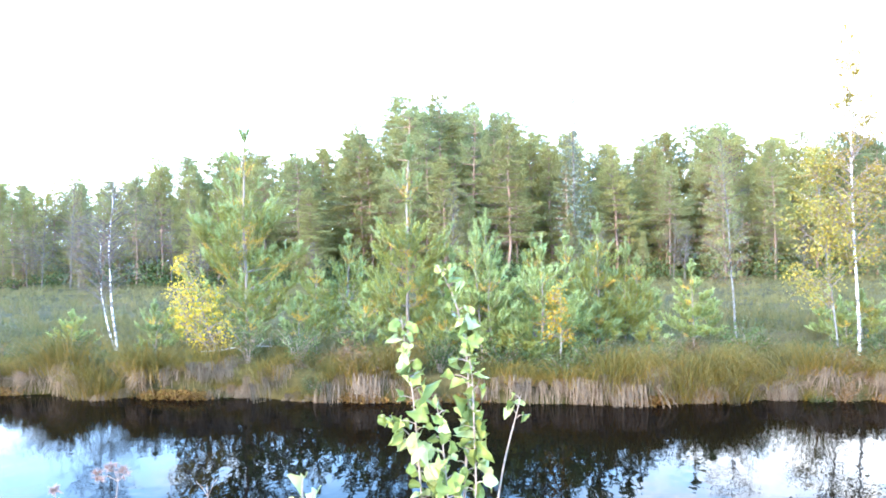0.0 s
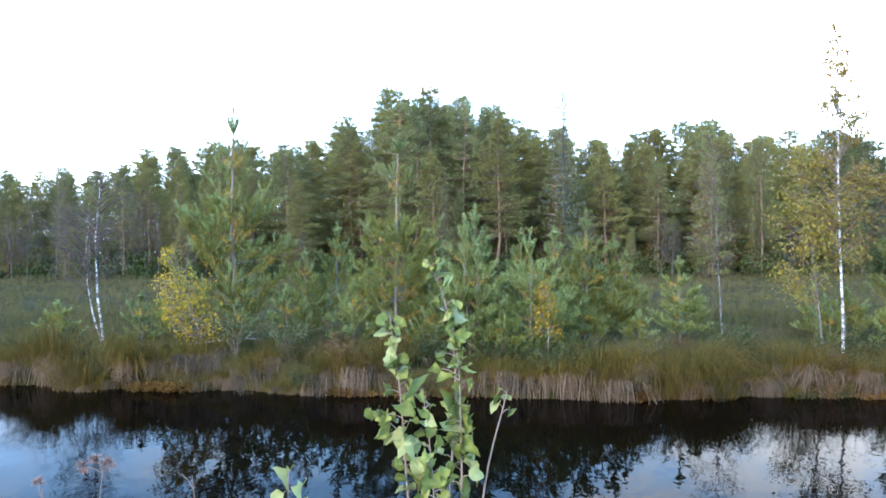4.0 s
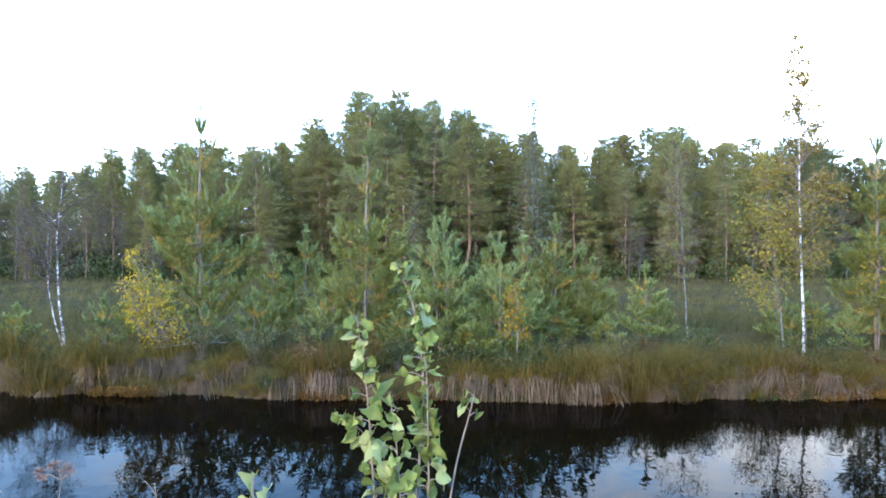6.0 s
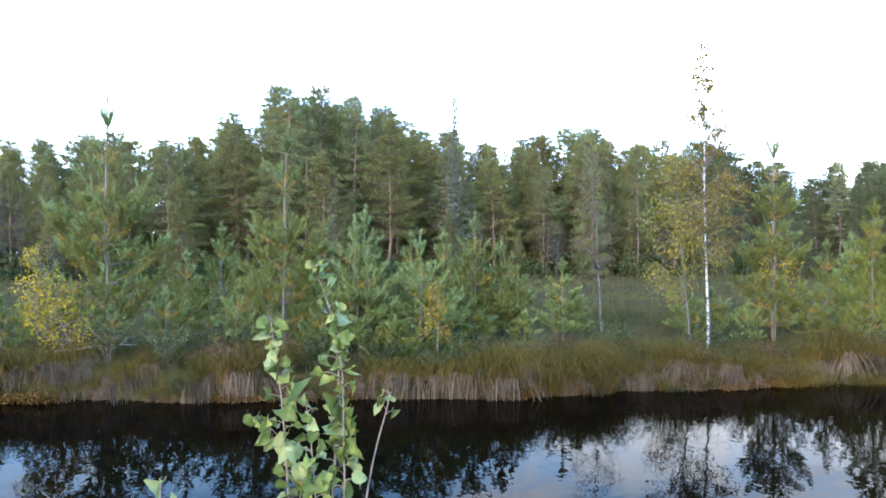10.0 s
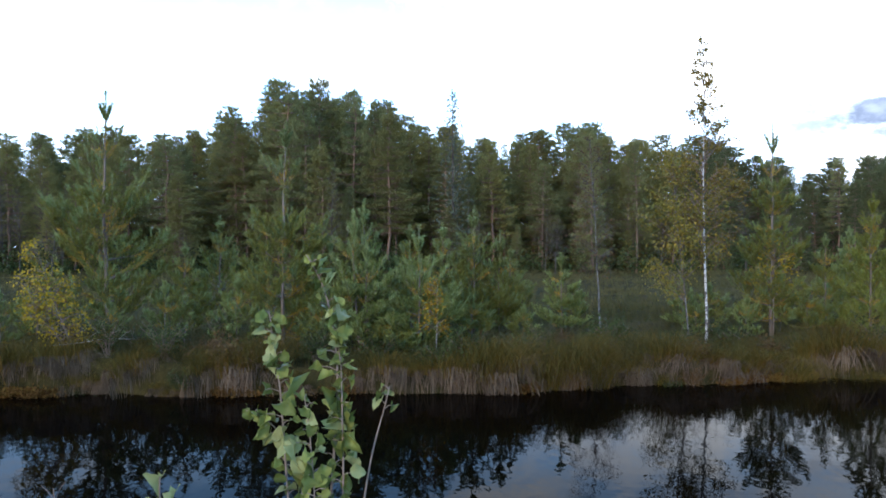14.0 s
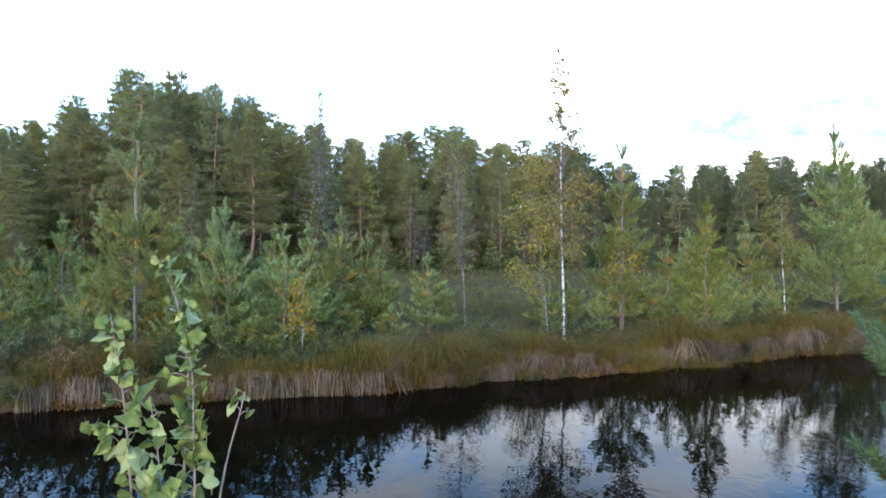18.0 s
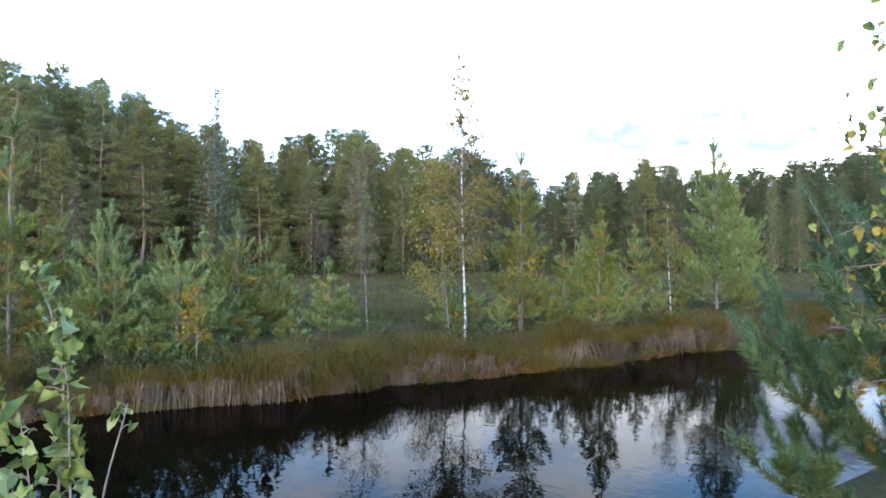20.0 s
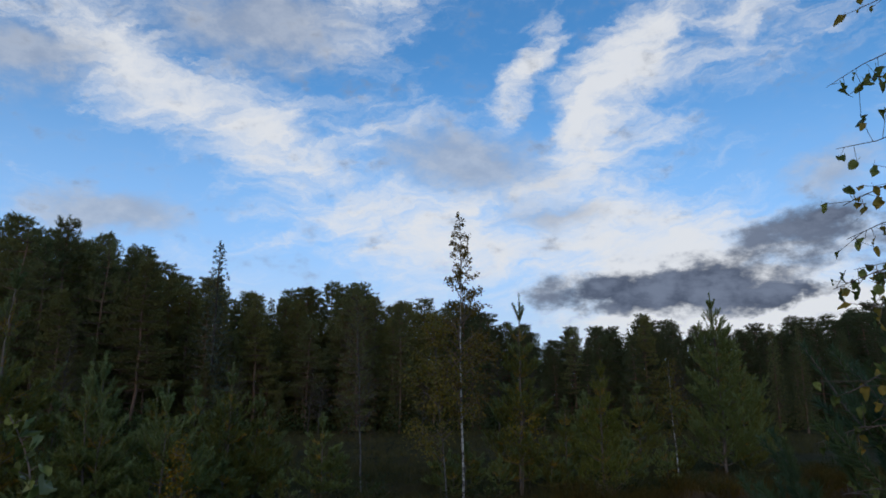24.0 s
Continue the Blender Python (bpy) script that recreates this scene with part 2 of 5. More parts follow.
M_NEEDLE_LIGHT = foliage("light_green_pine_needles", [(0.0, (0.1, 0.115, 0.022)), (0.6, (0.175, 0.18, 0.034)), (1.0, (0.25, 0.21, 0.042))], 0.5, 0.25, 0.9)
M_OLD = foliage("old_yellow_needles", [(0.0, (0.17, 0.125, 0.018)), (0.5, (0.3, 0.19, 0.028)), (1.0, (0.4, 0.24, 0.036))], 0.6, 0.25, 1.5)
M_FOREST = foliage("forest_needles", [(0.0, (0.085, 0.09, 0.034)), (0.5, (0.145, 0.145, 0.054)), (1.0, (0.22, 0.2, 0.072))], 0.6, 0.35, 0.35)
M_FOREST_WARM = foliage("olive_forest_needles", [(0.0, (0.105, 0.102, 0.032)), (0.5, (0.175, 0.16, 0.05)), (1.0, (0.25, 0.21, 0.064))], 0.6, 0.35, 0.35)
M_FOREST_DEEP = foliage("deep_green_needles", [(0.0, (0.05, 0.06, 0.026)), (0.5, (0.09, 0.1, 0.042)), (1.0, (0.14, 0.14, 0.054))], 0.6, 0.3, 0.35)
M_FOREST_GREY = foliage("grey_green_needles", [(0.0, (0.06, 0.072, 0.048)), (1.0, (0.115, 0.125, 0.08))], 0.6, 0.2, 0.4)
M_LEAF_YELLOW = foliage("yellow_birch_leaves", [(0.0, (0.13, 0.108, 0.013)), (0.5, (0.27, 0.185, 0.015)), (1.0, (0.4, 0.26, 0.02))], 0.5, 0.35, 1.0)
M_LEAF_OLIVE = foliage("olive_birch_leaves", [(0.0, (0.075, 0.078, 0.016)), (0.5, (0.14, 0.11, 0.02)), (1.0, (0.25, 0.155, 0.025))], 0.5, 0.35, 1.0)
M_LEAF_BROWN = foliage("brownish_birch_leaves", [(0.0, (0.075, 0.066, 0.018)), (0.5, (0.145, 0.105, 0.023)), (1.0, (0.28, 0.175, 0.028))], 0.5, 0.3, 1.0)
M_LEAF_ORANGE = foliage("orange_birch_leaves", [(0.0, (0.22, 0.125, 0.012)), (1.0, (0.42, 0.25, 0.02))], 0.5, 0.35, 1.5)
M_LEAF_RUST = foliage("rust_birch_leaves", [(0.0, (0.08, 0.04, 0.018)), (1.0, (0.15, 0.075, 0.03))], 0.6, 0.3, 1.0)
M_LEAF_SHRUB = foliage("shrub_leaves", [(0.0, (0.02, 0.028, 0.008)), (0.5, (0.034, 0.045, 0.012)), (1.0, (0.062, 0.068, 0.018))], 0.5, 0.25, 2.0)
M_LEAF_BRONZE = foliage("bronze_shrub_leaves", [(0.0, (0.045, 0.03, 0.013)), (0.5, (0.088, 0.05, 0.02)), (1.0, (0.135, 0.07, 0.024))], 0.6, 0.25, 2.0)
M_HEATH = foliage("olive_brown_heather", [(0.0, (0.032, 0.03, 0.012)), (0.5, (0.06, 0.052, 0.019)), (1.0, (0.1, 0.078, 0.03))], 0.7, 0.25, 0.4)
M_SEDGE = foliage("sedge_blades", [(0.0, (0.031, 0.034, 0.007)), (0.45, (0.082, 0.062, 0.011)), (1.0, (0.205, 0.096, 0.016))], 0.6, 0.3, 1.1)
M_MEADOW = foliage("meadow_grass_blades", [(0.0, (0.03, 0.031, 0.009)), (0.5, (0.063, 0.055, 0.017)), (1.0, (0.115, 0.085, 0.03))], 0.65, 0.3, 0.35)
M_STRAW = foliage("straw_meadow_blades", [(0.0, (0.028, 0.03, 0.009)), (0.5, (0.058, 0.05, 0.016)), (1.0, (0.115, 0.082, 0.031))], 0.65, 0.3, 0.22)
M_DEAD = foliage("dead_sedge_blades", [(0.0, (0.036, 0.023, 0.013)), (0.5, (0.088, 0.058, 0.036)), (1.0, (0.18, 0.128, 0.084))], 0.8, 0.25, 1.6)
M_MOSS = foliage("bog_moss", [(0.0, (0.026, 0.014, 0.006)), (0.5, (0.075, 0.034, 0.008)), (1.0, (0.105, 0.066, 0.013))], 0.9, 0.1, 2.0)
M_BARK_YOUNG = bark("young_pine_bark", [(0.3, (0.08, 0.062, 0.048)), (0.7, (0.16, 0.118, 0.088))], 14)
M_BARK_PINE = bark("scots_pine_bark", [(0.3, (0.075, 0.05, 0.035)), (0.55, (0.16, 0.09, 0.055)), (0.75, (0.28, 0.135, 0.07))], 1.2, (1, 1, 0.35), 0.04)
M_TWIG = bark("birch_twigs", [(0.3, (0.09, 0.06, 0.045)), (0.7, (0.18, 0.12, 0.09))], 10)
M_TWIG_GREY = bark("grey_mauve_twigs", [(0.3, (0.034, 0.025, 0.02)), (0.7, (0.075, 0.054, 0.042))], 10)
M_TWIG_RED = bark("reddish_sapling_stems", [(0.3, (0.13, 0.085, 0.065)), (0.7, (0.24, 0.18, 0.14))], 60, (1, 1, 0.3), 0.001)
M_GREY_WOOD = bark("grey_dead_wood", [(0.3, (0.1, 0.085, 0.07)), (0.7, (0.24, 0.21, 0.18))], 5)


def birch_bark(name="white_birch_bark", tone=1.0):
    m, t, b = mat_new(name)
    n = tex_noise(t, 5.0, 5.0, 0.7, (1.0, 1.0, 1.6))
    n2 = tex_noise(t, 26.0, 3.0, 0.6, (0.6, 0.6, 2.6))
    base = ramp(t, n2, [(p, tuple(tone * v for v in c)) for p, c in ((0.25, (0.2, 0.175, 0.15)), (0.5, (0.4, 0.375, 0.34)), (0.8, (0.58, 0.56, 0.52)))])
    dark = ramp(t, n, [(0.47, (0.0, 0.0, 0.0)), (0.55, (1.0, 1.0, 1.0))])
    t.links.new(mix_col(t, dark, base, (0.06, 0.05, 0.045)), b.inputs["Base Color"])
    b.inputs["Roughness"].default_value = 0.7
    bump(t, b, n2, 0.4, 0.004)
    return m


M_BIRCH = birch_bark()
M_BIRCH_DIM = birch_bark("grey_birch_bark", 0.3)


def ground_mat():
    m, t, b = mat_new("bog_ground")
    n = tex_noise(t, 0.5, 6.0, 0.6)
    n2 = tex_noise(t, 9.0, 6.0, 0.65)
    c = ramp(t, n, [(0.3, (0.022, 0.021, 0.008)), (0.5, (0.042, 0.034, 0.012)), (0.7, (0.07, 0.047, 0.018))])
    c2 = ramp(t, n2, [(0.3, (0.5, 0.5, 0.5)), (0.7, (1.2, 1.15, 1.1))])
    t.links.new(mix_col(t, 1.0, c, c2, "MULTIPLY"), b.inputs["Base Color"])
    b.inputs["Roughness"].default_value = 0.95
    b.inputs["Specular IOR Level"].default_value = 0.04
    bump(t, b, n2, 0.8, 0.05)
    return m


def water_mat():
    """Black peat water: a clear glossy face with slow ripples over near-black depth."""
    m, t, b = mat_new("peat_water")
    b.inputs["Base Color"].default_value = (0.0012, 0.0008, 0.0006, 1)
    b.inputs["Roughness"].default_value = 0.0
    b.inputs["IOR"].default_value = 1.075
    a = tex_noise(t, 1.5, 1.0, 0.5, (1.0, 1.4, 1.0))
    c = tex_noise(t, 6.0, 1.0, 0.5, (1.7, 1.0, 1.0))
    k = t.nodes.new("ShaderNodeMath")
    k.operation = "MULTIPLY_ADD"
    t.links.new(c, k.inputs[0])
    k.inputs[1].default_value = 0.42
    t.links.new(a, k.inputs[2])
    e = tex_noise(t, 13.0, 1.0, 0.5, (1.6, 1.0, 1.0))
    patch = ramp(t, tex_noise(t, 0.3, 2.0), [(0.4, (0.05, 0.05, 0.05)), (0.62, (0.32, 0.32, 0.32))])
    k2 = t.nodes.new("ShaderNodeMath")
    k2.operation = "MULTIPLY_ADD"
    t.links.new(e, k2.inputs[0])
    t.links.new(patch, k2.inputs[1])
    t.links.new(k.outputs[0], k2.inputs[2])
    bump(t, b, k2.outputs[0], 0.085, 0.03)
    return m


M_GROUND, M_WATER = ground_mat(), water_mat()


# ---- mesh helpers ----
class Geo:
    """Gathers vertices and faces in blocks and makes one mesh of them."""

    def __init__(self):
        self.v, self.f, self.n = [], [], 0

    def add(self, verts, faces):
        verts = np.asarray(verts, float).reshape(-1, 3)
        self.v.append(verts)
        self.f.extend((np.asarray(faces) + self.n).tolist())
        self.n += len(verts)

    def mesh(self, name, material, smooth=False):
        me = bpy.data.meshes.new(name)
        me.from_pydata((np.concatenate(self.v) if self.v else np.zeros((0, 3))).tolist(), [], self.f)
        me.materials.append(material)
        if smooth:
            me.shade_smooth()
        return me


def part(name, geo, material, parent, label="", smooth=False):
    ob = new(name, geo.mesh(name, material, smooth))
    ob.parent = parent
    if name in ("branchwork", "twigwork", "crown", "blade_tuft", "dead_skirt", "old_foliage", "fresh_growth", "stemwork"):
        ob["kind"] = "stuff"
    return tagged(ob, label)


def unit(a):
    return a / np.maximum(np.linalg.norm(a, axis=-1, keepdims=True), 1e-9)


def tube(geo, pts, radii, sides=6):
    """A round tapering stem along pts."""
    pts = np.asarray(pts, float)
    k = len(pts)
    d = unit(np.gradient(pts, axis=0))
    ref = np.where(np.abs(d[:, 2:3]) > 0.9, [[1.0, 0, 0]], [[0, 0, 1.0]])
    u = unit(np.cross(d, ref))
    w = np.cross(d, u)
    a = np.arange(sides) * 2 * np.pi / sides
    ring = pts[:, None] + (np.cos(a)[None, :, None] * u[:, None] + np.sin(a)[None, :, None] * w[:, None]) * np.asarray(radii, float)[:, None, None]
    i, j = np.meshgrid(np.arange(k - 1), np.arange(sides), indexing="ij")
    j2 = (j + 1) % sides
    f = np.stack([i * sides + j, i * sides + j2, (i + 1) * sides + j2, (i + 1) * sides + j], -1).reshape(-1, 4)
    geo.add(ring, f)
    geo.add(pts[-1:], np.zeros((0, 4), int))


def needles(geo, rng, p, d, length, per, size, width, flare=0.75):
    """Brushes of needles: shoots that start at p, run along d for length, with per needles each."""
    p, d, length = np.asarray(p, float), unit(np.asarray(d, float)), np.asarray(length, float)
    s = len(p)
    if not s:
        return
    t = rng.random((s, per))
    r = unit(rng.normal(size=(s, per, 3)))
    r = unit(r - (r * d[:, None]).sum(-1, keepdims=True) * d[:, None])
    base = p[:, None] + d[:, None] * (t * length[:, None])[..., None]
    way = unit(d[:, None] * (1.0 - flare * 0.45) + r * flare + rng.normal(size=(s, per, 3)) * 0.12)
    ln = size * (0.7 + 0.5 * rng.random((s, per, 1)))
    side = unit(np.cross(way, rng.normal(size=(s, per, 3)))) * width * 0.5
    v = np.stack([base - side, base + side, base + way * ln], 2).reshape(-1, 3)
    geo.add(v, np.arange(len(v)).reshape(-1, 3))


def leaves(geo, rng, p, size, hang=0.5, up=None):
    """Folded diamond leaves, one at each p, in chance directions that droop by hang."""
    p = np.asarray(p, float)
    k = len(p)
    if not k:
        return
    way = unit(rng.normal(size=(k, 3)) - [[0, 0, hang]])
    side = unit(np.cross(way, rng.normal(size=(k, 3))))
    nor = np.cross(way, side)
    ln = size * (0.65 + 0.6 * rng.random((k, 1)))
    v = np.stack([p, p + way * ln * 0.45 + side * ln * 0.4 + nor * ln * 0.1, p + way * ln, p + way * ln * 0.45 - side * ln * 0.4 + nor * ln * 0.1], 1)
    b = np.arange(k)[:, None] * 4
    geo.add(v.reshape(-1, 3), np.concatenate([b + [0, 1, 2], b + [0, 2, 3]]))


def blades(geo, rng, p, height, lean, width, sag=0.35):
    """Grass blades from p: they rise by height, and their tips bend over along lean, falling back by sag."""
    p, height, lean = np.asarray(p, float), np.asarray(height, float)[:, None], np.asarray(lean, float)
    k = len(p)
    side = rng.normal(size=(k, 3)) * [1, 1, 0]
    side = unit(side) * width * 0.5
    up = np.array([[0, 0, 1.0]])
    m1 = p + up * height * 0.55 + lean * height * 0.18
    m2 = p + up * height * 0.92 + lean * height * 0.55
    tip = p + up * height * (1.0 - sag) + lean * height * 1.0
    v = np.stack([p - side, p + side, m1 - side * 0.9, m1 + side * 0.9, m2 - side * 0.6, m2 + side * 0.6, tip], 1)
    b = np.arange(k)[:, None] * 7
    f = [b + c for c in ([0, 1, 3], [0, 3, 2], [2, 3, 5], [2, 5, 4], [4, 5, 6])]
    geo.add(v.reshape(-1, 3), np.concatenate(f))


def empty(name, label, category, group="", kind=""):
    return tagged(new(name), label, category, group, kind)


# ---- ground and water ----
def bank_y(x):
    """The far water's edge: nearly straight, falling back on the way to both ends, with small bays."""
    x = np.asarray(x, float)
    left = np.clip(1.6 - x, 0, 60)
    right = np.clip(x - 9.0, 0, 60)
    y = 9.72 + 0.165 * left - 0.0008 * left ** 2 + 0.055 * right + 0.003 * right ** 2 * (right < 40)
    return y + 0.07 * np.sin(1.7 * x + 0.6) + 0.05 * np.sin(3.9 * x) + 0.03 * np.sin(9.1 * x + 1)


def bog(x, y):
    """Gentle hummocks of the bog's top."""
    return 0.36 + 0.05 * np.sin(0.9 * x + 0.4 * y) + 0.05 * np.sin(0.53 * y - 0.35 * x + 1) + 0.03 * np.sin(2.3 * x + 1.9 * y)


def ground_z(x, y):
    x, y = np.asarray(x, float), np.asarray(y, float)
    far = np.clip((y - bank_y(x) + 0.05) / 0.34, 0, 1)
    near = np.clip((3.7 - y) / 0.7, 0, 1)
    s = np.maximum(far, near)
    s = s * s * (3 - 2 * s)
    flat = np.clip((np.hypot(x, y) - 80) / 200, 0, 1)
    return -0.7 + s * (0.7 + bog(x, y) * (1 - flat) + 0.47 * flat)


def build_ground():
    gx = np.concatenate([np.linspace(-1500, -90, 16), np.linspace(-80, -14, 40), np.linspace(-13.6, 26, 200), np.linspace(26.5, 120, 60), np.linspace(140, 1500, 16)])
    off = np.concatenate([np.linspace(-0.6, 0.6, 25), np.linspace(0.7, 8, 50), np.linspace(8.4, 60, 60), np.linspace(64, 200, 16), np.linspace(240, 2200, 12)])
    low = np.concatenate([np.linspace(-1500, -30, 10), np.linspace(-25, 2.4, 14), np.linspace(2.6, 4.0, 12), np.linspace(4.4, 8.6, 8)])
    by = bank_y(gx)
    ys = np.concatenate([np.repeat(low[None], len(gx), 0), by[:, None] + off[None]], 1)
    xs = np.repeat(gx[:, None], ys.shape[1], 1)
    zs = ground_z(xs, ys)
    n, k = xs.shape
    i, j = np.meshgrid(np.arange(n - 1), np.arange(k - 1), indexing="ij")
    f = np.stack([i * k + j, (i + 1) * k + j, (i + 1) * k + j + 1, i * k + j + 1], -1).reshape(-1, 4)
    g = Geo()
    g.add(np.stack([xs, ys, zs], -1), f)
    tagged(new("ground", g.mesh("ground", M_GROUND, True)), "boggy ground with moss, heather and pale grass", "ground", kind="structure")
    g = Geo()
    g.add([(-1500, 3.0, 0), (1500, 3.0, 0), (1500, 90, 0), (-1500, 90, 0)], [[0, 1, 2, 3]])
    tagged(new("water", g.mesh("water", M_WATER)), "dark still peat water mirroring trees and sky", "water", kind="structure")


build_ground()


# ---- kinds of trees ----
class Shoots:
    """Gathers shoots (start, way, length) for one kind of needles."""

    def __init__(self):
        self.p, self.d, self.l = [], [], []

    def add(self, p, d, l):
        self.p.append(p)
        self.d.append(d)
        self.l.append(l)

    def arrays(self):
        return np.array(self.p), np.array(self.d), np.array(self.l)


def sticks(geo, rows, sides=3):
    """Many straight tapering twigs at once: rows of (start, end, radius at the start, radius at the end)."""
    if not rows:
        return
    p = np.array([r[0] for r in rows], float)
    e = np.array([r[1] for r in rows], float)
    r0, r1 = np.array([r[2] for r in rows]), np.array([r[3] for r in rows])
    d = unit(e - p)
    u = unit(np.cross(d, np.where(np.abs(d[:, 2:3]) > 0.9, [[1.0, 0, 0]], [[0, 0, 1.0]])))
    w = np.cross(d, u)
    a = np.arange(sides) * 2 * np.pi / sides
    ring = np.cos(a)[None, :, None] * u[:, None] + np.sin(a)[None, :, None] * w[:, None]
    v = np.concatenate([p[:, None] + ring * r0[:, None, None], e[:, None] + ring * r1[:, None, None]], 1)
    k = np.arange(len(p))[:, None] * 2 * sides
    f = [k + [j, (j + 1) % sides, sides + (j + 1) % sides, sides + j] for j in range(sides)]
    geo.add(v.reshape(-1, 3), np.concatenate(f))


def young_pine(label, seed, height, spread, needle=M_NEEDLE, old=0.3, per=50, size=0.058, width=0.0098, leader=0.3, step=0.5, close=0.3, first=0.1,
               group="young pines on the far bank", lean=(0, 0), tops=1, steep=0.0, shoot=M_SHOOT, candle=0.058, thick=1.0, full=0.8, bare=None, joints=0.3):
    """A young Scots pine: yearly whorls on a straight stem; each branch is built of yearly joints that carry side shoots.
    The last two years are green, the third is yellow, older wood is bare."""
    rng = np.random.default_rng(seed)
    root = empty("young_pine", label, "pine tree", group)
    trunk, limbs = Geo(), Geo()
    wood = []
    green, aged, fresh, candles = Shoots(), Shoots(), Shoots(), Shoots()
    up = np.array([0, 0, 1.0])

    def twig(p, d, length, years, r, deep, yellow=0.0):
        """A shoot of so many years from p along d; its joints bend upwards and fork."""
        joint = length / years
        for j in range(years):
            left = years - 1 - j
            d = unit(d + up * (0.16 if left else 0.5) + rng.normal(size=3) * 0.1)
            e = p + d * joint
            r2 = r * 0.74
            wood.append((p, e, r, r2))
            if left == 0:
                (fresh if deep == 2 or rng.random() < 0.3 else green).add(p + d * joint * 0.05, d, joint)
            elif j == 0 and rng.random() < yellow:
                aged.add(p + d * joint * 0.2, d, joint * 0.8)
            elif left == 1 or (left == 2 and rng.random() > old * 0.7):
                green.add(p, d, joint)
            elif left <= 3 and rng.random() < old:
                aged.add(p, d, joint)
            if deep and left:
                flat = unit(np.cross(d, up) + 1e-6)
                for sgn in (-1, 1):
                    if rng.random() < 0.9 * full:
                        w = unit(d * 0.7 + flat * sgn * (0.45 + 0.45 * rng.random()) + up * (0.16 + rng.normal() * 0.2))
                        sub = max(1, min(left, 3 if deep > 1 else 2))
                        twig(e, w, joint * sub * (0.65 + 0.35 * rng.random()), sub, r2 * 0.6, deep - 1)
                if rng.random() < 0.6 * full:
                    twig(e, unit(d * 0.5 + up * 0.7 + rng.normal(size=3) * 0.3), joint * (0.55 + 0.35 * rng.random()), 1, r2 * 0.5, 0)
            p, r = e, r2

    for top in range(tops):
        hh = height * (1.0 if top == 0 else 0.7 + 0.24 * rng.random())
        foot = np.array([0.0, 0, 0]) if top == 0 else np.array([rng.normal() * spread * 0.5, rng.normal() * spread * 0.35, 0])
        steps = np.linspace(0, 1, 9)
        wob = np.cumsum(rng.normal(size=(9, 2)) * 0.010 * hh, 0)
        line = np.stack([foot[0] + lean[0] * steps ** 1.5 + wob[:, 0] * 0.5, foot[1] + lean[1] * steps + wob[:, 1] * 0.5, steps * (hh - leader)], 1)
        line[0, 2] = -0.1
        tube(trunk, line, thick * (0.0078 * hh + 0.005) * (1 - 0.68 * steps), 7)
        z, gap, year = hh - leader, step, 1
        while z > first * hh:
            h = z / hh
            c = np.array([np.interp(z, line[:, 2], line[:, i]) for i in range(3)])
            reach = spread * (1 - h) ** 0.8 * (0.75 + 0.25 * min(1, h / 0.2))
            many = int(rng.integers(4, 7))
            turn = rng.random() * 6.3
            for k in range(many):
                if bare and bare[0] < h < bare[1] and rng.random() < 0.8:
                    continue
                a = turn + k * 6.283 / many + rng.normal() * 0.22
                ln = reach * (0.7 + 0.5 * rng.random()) + 0.04
                rise = 1.1 * h ** 2.0 + 0.08 + rng.normal() * 0.1 + steep
                if year in (2, 3) and height > 2:
                    # the two whorls below the leader: long, steep, up-curved branches
                    ln = max(ln, step * (0.62 + 0.2 * year) * (0.8 + 0.3 * rng.random()))
                    rise += 0.3
                d = unit(np.array([math.cos(a), math.sin(a), rise]))
                if year == 1:
                    ln = leader * (0.45 + 0.25 * rng.random())
                    candles.add(c, unit(np.array([math.cos(a) * 0.42, math.sin(a) * 0.42, 1.0])), ln)
                    wood.append((c, c + unit(np.array([math.cos(a) * 0.42, math.sin(a) * 0.42, 1.0])) * ln, 0.006, 0.003))
                else:
                    twig(c, d, ln, max(2, min(year, 2 + int(ln / joints))), 0.004 + 0.007 * ln, 2 if ln > 0.3 else 1, old * 1.2 if h > 0.45 else old * 0.4)
            z -= gap * (0.88 + 0.24 * rng.random())
            gap = max(close, gap * 0.82)
            year += 1
        e = line[-1]
        candles.add(e - up * 0.04, np.array([rng.normal() * 0.04, rng.normal() * 0.04, 1]), leader + 0.04)
        tube(trunk, [e, e + up * leader], [0.008, 0.004], 5)
        # needles still sit on the stem below the top whorl
        green.add(e - up * step * 0.45, up, step * 0.45)
        aged.add(e - up * step * 0.8, up, step * 0.35)
    sticks(limbs, wood)
    part("trunk", trunk, M_BARK_YOUNG, root, "thin grey-brown trunk", True)
    part("branchwork", limbs, M_BARK_YOUNG, root, "", True)
    ng, nf, na = Geo(), Geo(), Geo()
    needles(ng, rng, *green.arrays(), per, size, width, 0.66)
    part("crown", ng, needle, root)
    needles(nf, rng, *fresh.arrays(), int(per * 1.2), size, width, 0.55)
    needles(nf, rng, *candles.arrays(), int(per * 4.5), candle, width, 0.72)
    part("fresh_growth", nf, shoot, root, "pale blue-green candles of this year")
    needles(na, rng, *aged.arrays(), per, size * 1.05, width, 0.8)
    part("old_foliage", na, M_OLD, root, "yellowed old needles near the stem")
    return root


